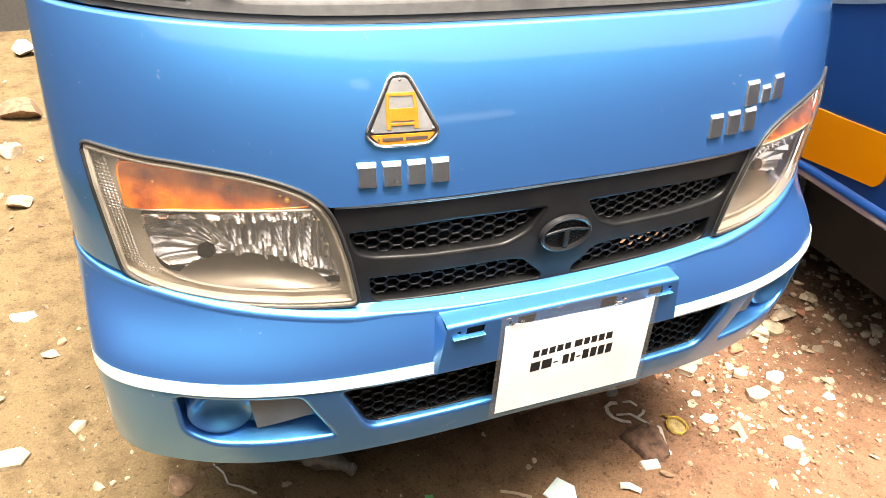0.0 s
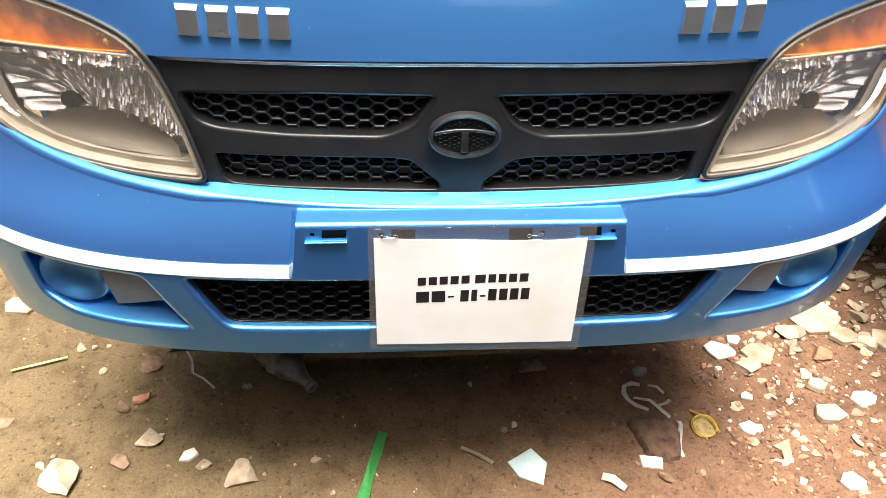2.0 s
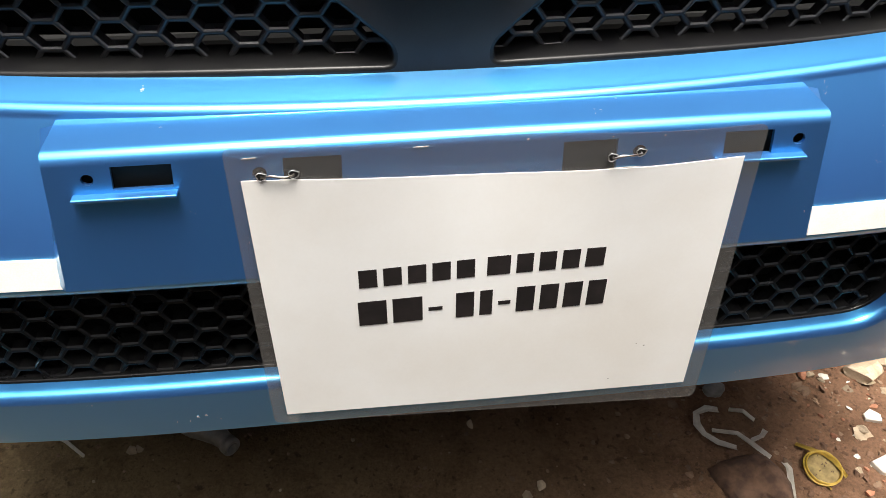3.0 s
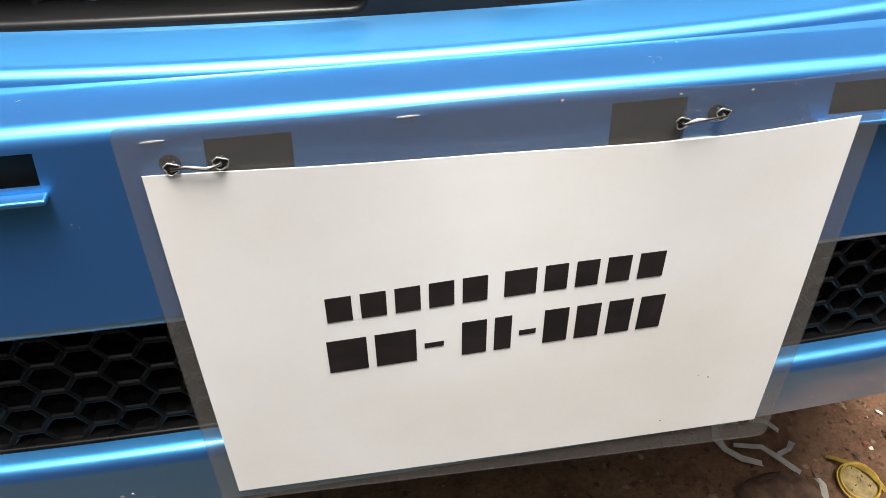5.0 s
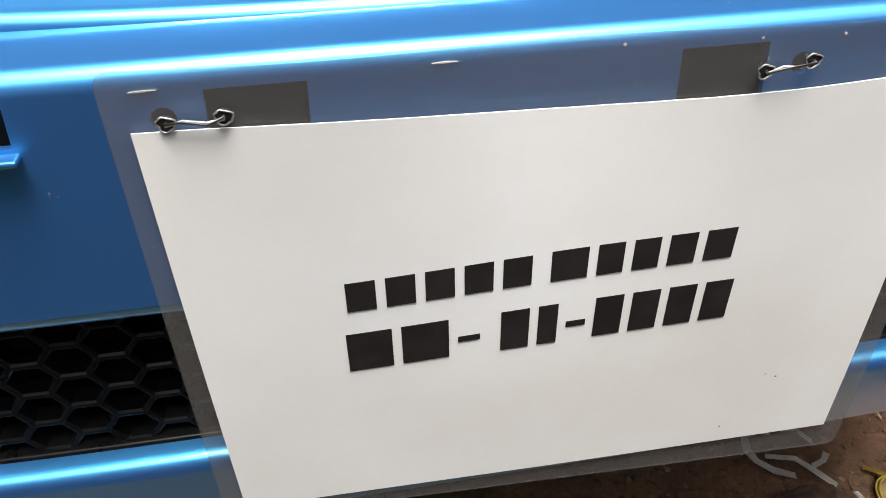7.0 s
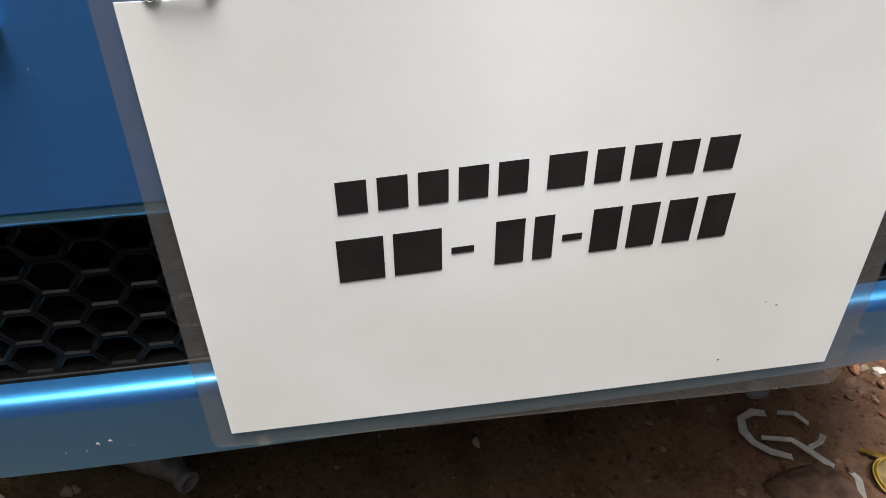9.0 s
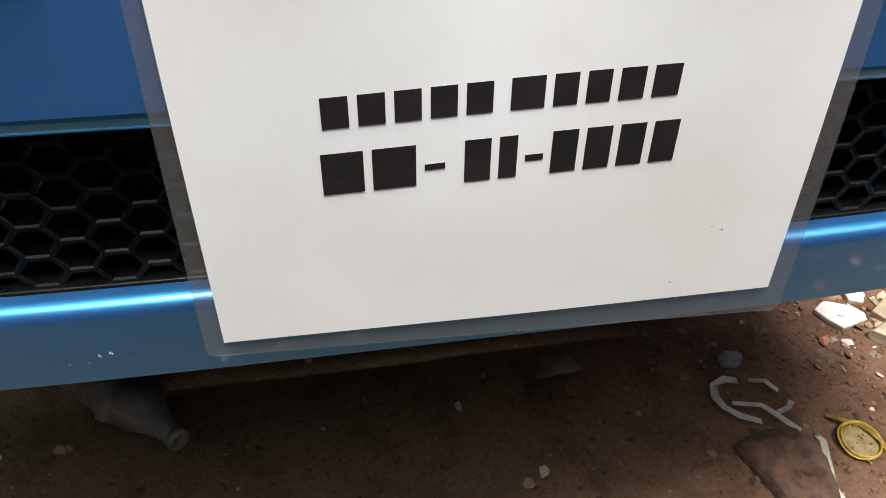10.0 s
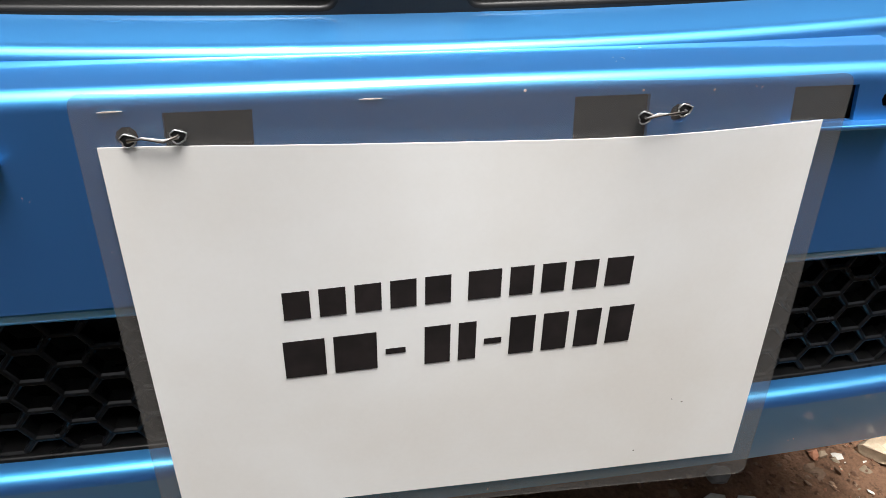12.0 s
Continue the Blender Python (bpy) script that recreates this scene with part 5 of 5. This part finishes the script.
for k, z, tip in ((1.0, -0.012, 0.0), (1.03, 0.004, 0.0), (0.97, 0.016, 0.05), (0.86, 0.024, 0.09), (0.66, 0.029, 0.12), (0.42, 0.032, 0.12), (0.2, 0.031, 0.12)):
    rings.append([bm.verts.new((x * k * random.uniform(0.96, 1.04), y * k * random.uniform(0.96, 1.04), z + tip * (x + y) + (random.uniform(-0.0035, 0.0035) if z > 0 else 0.0))) for x, y in loop])
for a, b in zip(rings, rings[1:]):
    for i in range(len(loop)):
        bm.faces.new([a[i], a[(i + 1) % len(loop)], b[(i + 1) % len(loop)], b[i]])
bm.faces.new(rings[-1])
bmesh.ops.recalc_face_normals(bm, faces=bm.faces)
bmesh.ops.transform(bm, matrix=on_ground(0.505, 0.138) @ Matrix.Diagonal((0.92, 0.92, 0.95, 1)), verts=bm.verts)
single("brick_lump", bm, MUD, "large broken lump of brown brick", "stone", "rubble", angle=28)
for i, (x, y, r, m, lab) in enumerate((
        (-0.698, 0.406, 0.035, CLOD, "brown broken stone with a dark side"), (-0.644, 0.18, 0.038, STONE, "pale crumbling mortar lump lying on earth"), (-0.513, 0.109, 0.018, STONE, "small pale stone lying on earth"),
        (-0.684, 0.292, 0.030, BRICKBIT, "small red brick fragment lying on earth"), (-0.722, 0.264, 0.030, CLOD, "brown clod of earth on sandy ground"), (-0.424, 0.077, 0.040, STONE, "pale crumbling mortar lump lying on earth"),
        (-0.803, 0.087, 0.05, STONE, "pale crumbling mortar lump lying on earth"), (-0.696, 0.124, 0.028, CLOD, "brown clod of earth on sandy ground"), (-0.879, 0.468, 0.018, STONE, "small pale stone lying on earth"), (-0.80, 0.382, 0.014, STONE, "small pale stone lying on earth"),
        (0.254, 0.355, 0.040, CLOD, "brown clod in the shade under the truck"), (0.808, 0.345, 0.040, STONE, "broken grey-brown stone lying on earth"), (1.281, 0.447, 0.06, STONE, "broken grey-brown stone lying on earth"),
        (0.969, 0.455, 0.045, STONE, "broken pale stone lying on earth"), (1.379, 0.618, 0.05, STONE, "broken pale stone lying on earth"), (1.427, 0.477, 0.035, STONE, "broken pale stone lying on earth"), (1.535, 0.282, 0.04, STONE, "pale stone block lying on earth"),
        (1.352, 0.445, 0.03, BRICKBIT, "small red brick fragment lying on earth"), (1.168, 0.411, 0.045, STONE, "broken pale stone lying on earth"), (1.015, 0.373, 0.032, BRICKBIT, "small red brick fragment lying on earth"),
        (-0.694, 0.397, 0.02, STONE, "small pale stone lying on earth"), (-0.846, 0.466, 0.014, STONE, "small pale stone lying on earth"), (-1.149, 2.676, 0.10, CLOD, "brown curved stone lying on earth"), (-1.203, 3.482, 0.10, TILE, "white broken slab lying on earth"),
        (-1.184, 2.319, 0.08, STONE, "pale flat stone lying on earth"), (-1.118, 1.863, 0.06, STONE, "pale flat stone lying on earth"), (0.50, 0.036, 0.02, CLOD, "brown clod of earth on sandy ground"), (0.735, 0.230, 0.015, STONE, "small pale stone lying on earth"), (0.688, 0.160, 0.011, STONE, "small pale stone lying on earth"))):
    lump("rubble_stone", x, y, r, m, lab, 100 + i, 0.5, i * 47)

# yellow ring of tape
ring = thing("tape_ring", "small yellow plastic ring with a loose tail lying on earth", "plastic ring")
c = Vector((0.627, 0.166, ground_z(0.627, 0.166)))
tilt = Matrix.Translation(c + Vector((0, 0, 0.006))) @ pose(0, 0, 0, 8, -6, 20)
part("ring", lathe([(0.0250, -0.001), (0.0272, 0.0), (0.0278, 0.004), (0.0272, 0.0085), (0.0258, 0.0088), (0.0250, 0.005)], 40, tilt), YELLOW, ring)
coil = [tilt @ Vector((0.0288 * math.cos(g) - 0.0012, 0.0284 * math.sin(g) + 0.0008, 0.0045 + 0.0015 * math.sin(3 * g))) for g in [0.3 + 5.2 * k / 40 for k in range(41)]]
part("coil", tube(coil, 0.0014, 6), YELLOW, ring, "loose outer coil")
part("disc", lathe([(0.0, 0.0040), (0.008, 0.0030), (0.016, 0.0046), (0.0225, 0.0030), (0.0255, 0.0020), (0.0255, -0.002), (0, -0.002)], 32, tilt), DIRTY_YELLOW, ring, "dirty pale yellow inner disc")
bm = bmesh.new()
for k in range(9):
    g, d = 0.7 * k * k + 0.4, 0.004 + 0.0021 * k
    m = tilt @ Matrix.Translation((d * math.cos(g), d * math.sin(g), 0.0045)) @ Matrix.Rotation(g * 3, 4, "Z") @ Matrix.Diagonal((0.0021, 0.0009, 0.0012, 1))
    bmesh.ops.create_icosphere(bm, subdivisions=1, radius=1.0, matrix=m)
part("crumb", bm, MUD, ring, "dark crumbs of earth in the disc")
for name, pts, wide in (("tail", [(0.608, 0.216, 0.006), (0.623, 0.200, 0.012), (0.637, 0.187, 0.016), (0.646, 0.173, 0.016), (0.652, 0.159, 0.013), (0.659, 0.149, 0.005)], 0.0046),
                        ("loose_end", [(0.605, 0.150, 0.006), (0.613, 0.146, 0.007), (0.620, 0.142, 0.006), (0.625, 0.132, 0.003)], 0.0022)):
    bm = bmesh.new()
    rows = []
    for k, (x, y, z) in enumerate(pts):
        h, e = pts[max(0, k - 1)], pts[min(len(pts) - 1, k + 1)]
        n = Vector((h[1] - e[1], e[0] - h[0], 0)).normalized() * wide
        p = Vector((x, y, c.z + z))
        rows.append([bm.verts.new(p - n), bm.verts.new(p + Vector((0, 0, 0.0012))), bm.verts.new(p + n - Vector((0, 0, 0.001)))])
    for r, q in zip(rows, rows[1:]):
        for k in range(2):
            bm.faces.new([r[k], r[k + 1], q[k + 1], q[k]])
    bmesh.ops.solidify(bm, geom=bm.faces[:], thickness=0.0010)
    part(name, bm, YELLOW, ring, "loose strap lying across the ring" if name == "tail" else "")


def ribbon(name, pts, width, mat, label, category, seed=0, thick=0.001):
    """A crumpled strip lying over the ground."""
    rng = random.Random(seed)
    bm = bmesh.new()
    rows = []
    for i, (x, y, z) in enumerate(pts):
        a = pts[max(0, i - 1)]; b = pts[min(len(pts) - 1, i + 1)]
        t = Vector((b[0] - a[0], b[1] - a[1], 0)).normalized(); n = Vector((-t.y, t.x, 0))
        w = width * rng.uniform(0.75, 1.15) / 2
        g = ground_z(x, y) + 0.002
        rows.append([bm.verts.new((x + n.x * k * w, y + n.y * k * w, g + z + rng.uniform(0, 0.004) * abs(k))) for k in (-1, 0, 1)])
    for r, q in zip(rows, rows[1:]):
        for k in range(2):
            bm.faces.new([r[k], r[k + 1], q[k + 1], q[k]])
    bmesh.ops.solidify(bm, geom=bm.faces[:], thickness=thick)
    return single(name, bm, mat, label, category, "litter", angle=30)


ribbon("green_strip", [(-0.124, 0.180, 0.003), (-0.138, 0.120, 0.006), (-0.155, 0.060, 0.005), (-0.168, 0.010, 0.003), (-0.185, -0.05, 0.002)], 0.026, GREEN, "bright green plastic strip on earth", "plastic strip", 1)
ribbon("pale_strip", [(0.566, 0.178, 0.012), (0.566, 0.165, 0.016), (0.561, 0.145, 0.012), (0.553, 0.123, 0.008), (0.548, 0.105, 0.004), (0.552, 0.087, 0.002)], 0.010, WASTE, "pale torn plastic strip over a brick lump", "plastic strip", 2)
tangle = [(0.011, [(0.505, 0.288, 0.010), (0.484, 0.290, 0.014), (0.464, 0.284, 0.012), (0.459, 0.266, 0.008), (0.464, 0.247, 0.005), (0.480, 0.228, 0.006), (0.508, 0.217, 0.004)]),
          (0.010, [(0.526, 0.291, 0.004), (0.543, 0.279, 0.014), (0.559, 0.264, 0.006)]),
          (0.010, [(0.480, 0.252, 0.006), (0.514, 0.237, 0.014), (0.530, 0.219, 0.012), (0.553, 0.193, 0.005)]),
          (0.009, [(0.533, 0.222, 0.014), (0.552, 0.228, 0.016), (0.566, 0.241, 0.012)])]
for i, (wide, t) in enumerate(tangle):
    ribbon("torn_bag_strip", t, wide, WASTE, "torn grubby white plastic strip, tangled", "plastic strip", 10 + i)
lump("crumpled_bag", 0.513, 0.336, 0.026, BOTTLE, "small crumpled clear plastic bag on earth", 61, 0.5, 30, "plastic bag", "litter")
ribbon("wood_sliver", [(0.050, 0.128, 0.004), (0.085, 0.105, 0.005), (0.118, 0.084, 0.004)], 0.010, WOOD, "thin pale wood sliver on earth", "wood", 4, 0.004)
ribbon("pale_twine", [(-0.612, 0.436, 0.004), (-0.592, 0.400, 0.006), (-0.585, 0.365, 0.004), (-0.556, 0.345, 0.006), (-0.524, 0.318, 0.002)], 0.006, WASTE, "short length of pale twine on earth", "twine", 5, 0.002)
ribbon("leaf_blade", [(-1.02, 0.39, 0.003), (-0.97, 0.405, 0.005), (-0.90, 0.43, 0.003)], 0.009, PALE_GREEN, "dry pale green leaf blade on earth", "leaf", 6)
ribbon("wrapper_scrap", [(0.352, 0.040, 0.004), (0.372, 0.030, 0.008), (0.396, 0.008, 0.004)], 0.022, WASTE, "grey scrap of plastic wrapper", "litter", 7)

# crumpled bottle in the shade under the bumper
bottle = thing("crushed_bottle", "crumpled grubby plastic bottle lying under the bumper", "bottle")
a, b = Vector((-0.452, 0.462, 0.046)), Vector((-0.294, 0.292, 0.040))
n = 20
path = [a.lerp(b, k / n) for k in range(n + 1)]
prof = [0.041] * 13 + [0.040, 0.037, 0.032, 0.026, 0.020, 0.016, 0.0138, 0.0135]
bm = tube(path, prof, 18)
for v in bm.verts:
    ax = (b - a).normalized()
    w = v.co - a
    r = w - ax * w.dot(ax)
    if w.dot(ax) < 0.19:
        v.co += r * (0.45 * noise.noise(v.co * 28) - 0.05)
part("bottle_body", bm, BOTTLE, bottle, angle=35)
ax = (b - a).normalized()
part("bottle_neck", lathe([(0.0095, 0.0), (0.0150, 0.0), (0.0150, 0.010), (0.0138, 0.013), (0.0095, 0.013), (0.0090, 0.002)], 24, Matrix.Translation(b - ax * 0.002) @ ax.to_track_quat("Z", "Y").to_matrix().to_4x4()), BOTTLE, bottle)

# ---- pebbles, grit and clods: too many to count ----
def scatter(name, count, mat, rmin, rmax, where, label, seed, flat=0.6, power=2.5):
    rng = random.Random(seed)
    protos = []
    for k in range(6):
        bm = stone(1.0, seed * 10 + k, flat, 1)
        protos.append(([v.co.copy() for v in bm.verts], [[v.index for v in f.verts] for f in bm.faces]))
        bm.free()
    vs, fs = [], []
    for _ in range(count):
        x, y = where(rng)
        r = rmin + (rmax - rmin) * rng.random() ** power
        pv, pf = protos[rng.randrange(6)]
        m = on_ground(x, y, r * flat * 0.3) @ pose(0, 0, 0, rng.uniform(-25, 25), rng.uniform(-25, 25), rng.uniform(0, 360)) @ Matrix.Diagonal((r * rng.uniform(0.7, 1.3), r, r * rng.uniform(0.7, 1.2), 1))
        o = len(vs)
        vs += [m @ v for v in pv]
        fs += [[o + i for i in f] for f in pf]
    me = bpy.data.meshes.new(name)
    me.from_pydata([tuple(v) for v in vs], [], fs)
    me.materials.append(mat)
    return tagged(new(name, me), label, "rubble", kind="stuff")


near = lambda rng: (rng.uniform(-1.3, 1.9), rng.uniform(-0.35, 1.1))
right = lambda rng: (0.66 + abs(rng.gauss(0.32, 0.40)), rng.gauss(0.35, 0.35))
beside = lambda rng: (rng.uniform(0.38, 1.05), rng.uniform(-0.05, 0.60))
far = lambda rng: (rng.uniform(-2.6, 2.8), rng.uniform(0.6, 5.0))
left = lambda rng: (-0.95 + rng.gauss(0, 0.3), rng.uniform(-0.2, 3.5))
scatter("grit", 2600, CLOD, 0.0015, 0.007, near, "brown grit and crumbs of earth", 11)
scatter("earth_crumbs", 1300, RED_CLOD, 0.002, 0.009, beside, "reddish-brown crumbs and small clods of earth", 20, 0.7)
scatter("brick_crumbs", 700, BRICKBIT, 0.002, 0.013, right, "crumbs and chips of red brick", 12)
scatter("pale_pebbles", 420, STONE, 0.003, 0.016, lambda rng: (rng.choice((rng.uniform(-1.3, 0.2), rng.uniform(0.72, 1.9))), rng.uniform(-0.35, 1.1)), "pale pebbles and mortar crumbs", 13)
scatter("rubble_heap", 380, STONE, 0.006, 0.035, lambda rng: (rng.gauss(1.35, 0.28), rng.gauss(0.62, 0.22)), "pale rubble heaped beside the van", 14)
scatter("tile_crumbs", 150, TILE, 0.003, 0.014, right, "crumbs of white tile", 15, 0.3)
scatter("pale_flakes", 520, STONE, 0.004, 0.026, lambda rng: (0.72 + abs(rng.gauss(0.22, 0.38)), rng.gauss(0.30, 0.30)), "flat flakes of mortar and pale stone", 18, 0.22)
scatter("brown_flakes", 420, CLOD, 0.004, 0.020, lambda rng: (0.40 + abs(rng.gauss(0.45, 0.45)), rng.gauss(0.32, 0.32)), "flat brown flakes of earth and brick", 19, 0.25)
scatter("far_stones", 400, STONE, 0.008, 0.05, far, "scattered stones and mortar lumps", 16)
scatter("side_stones", 220, CLOD, 0.004, 0.022, left, "brown clods on sandy earth", 17)
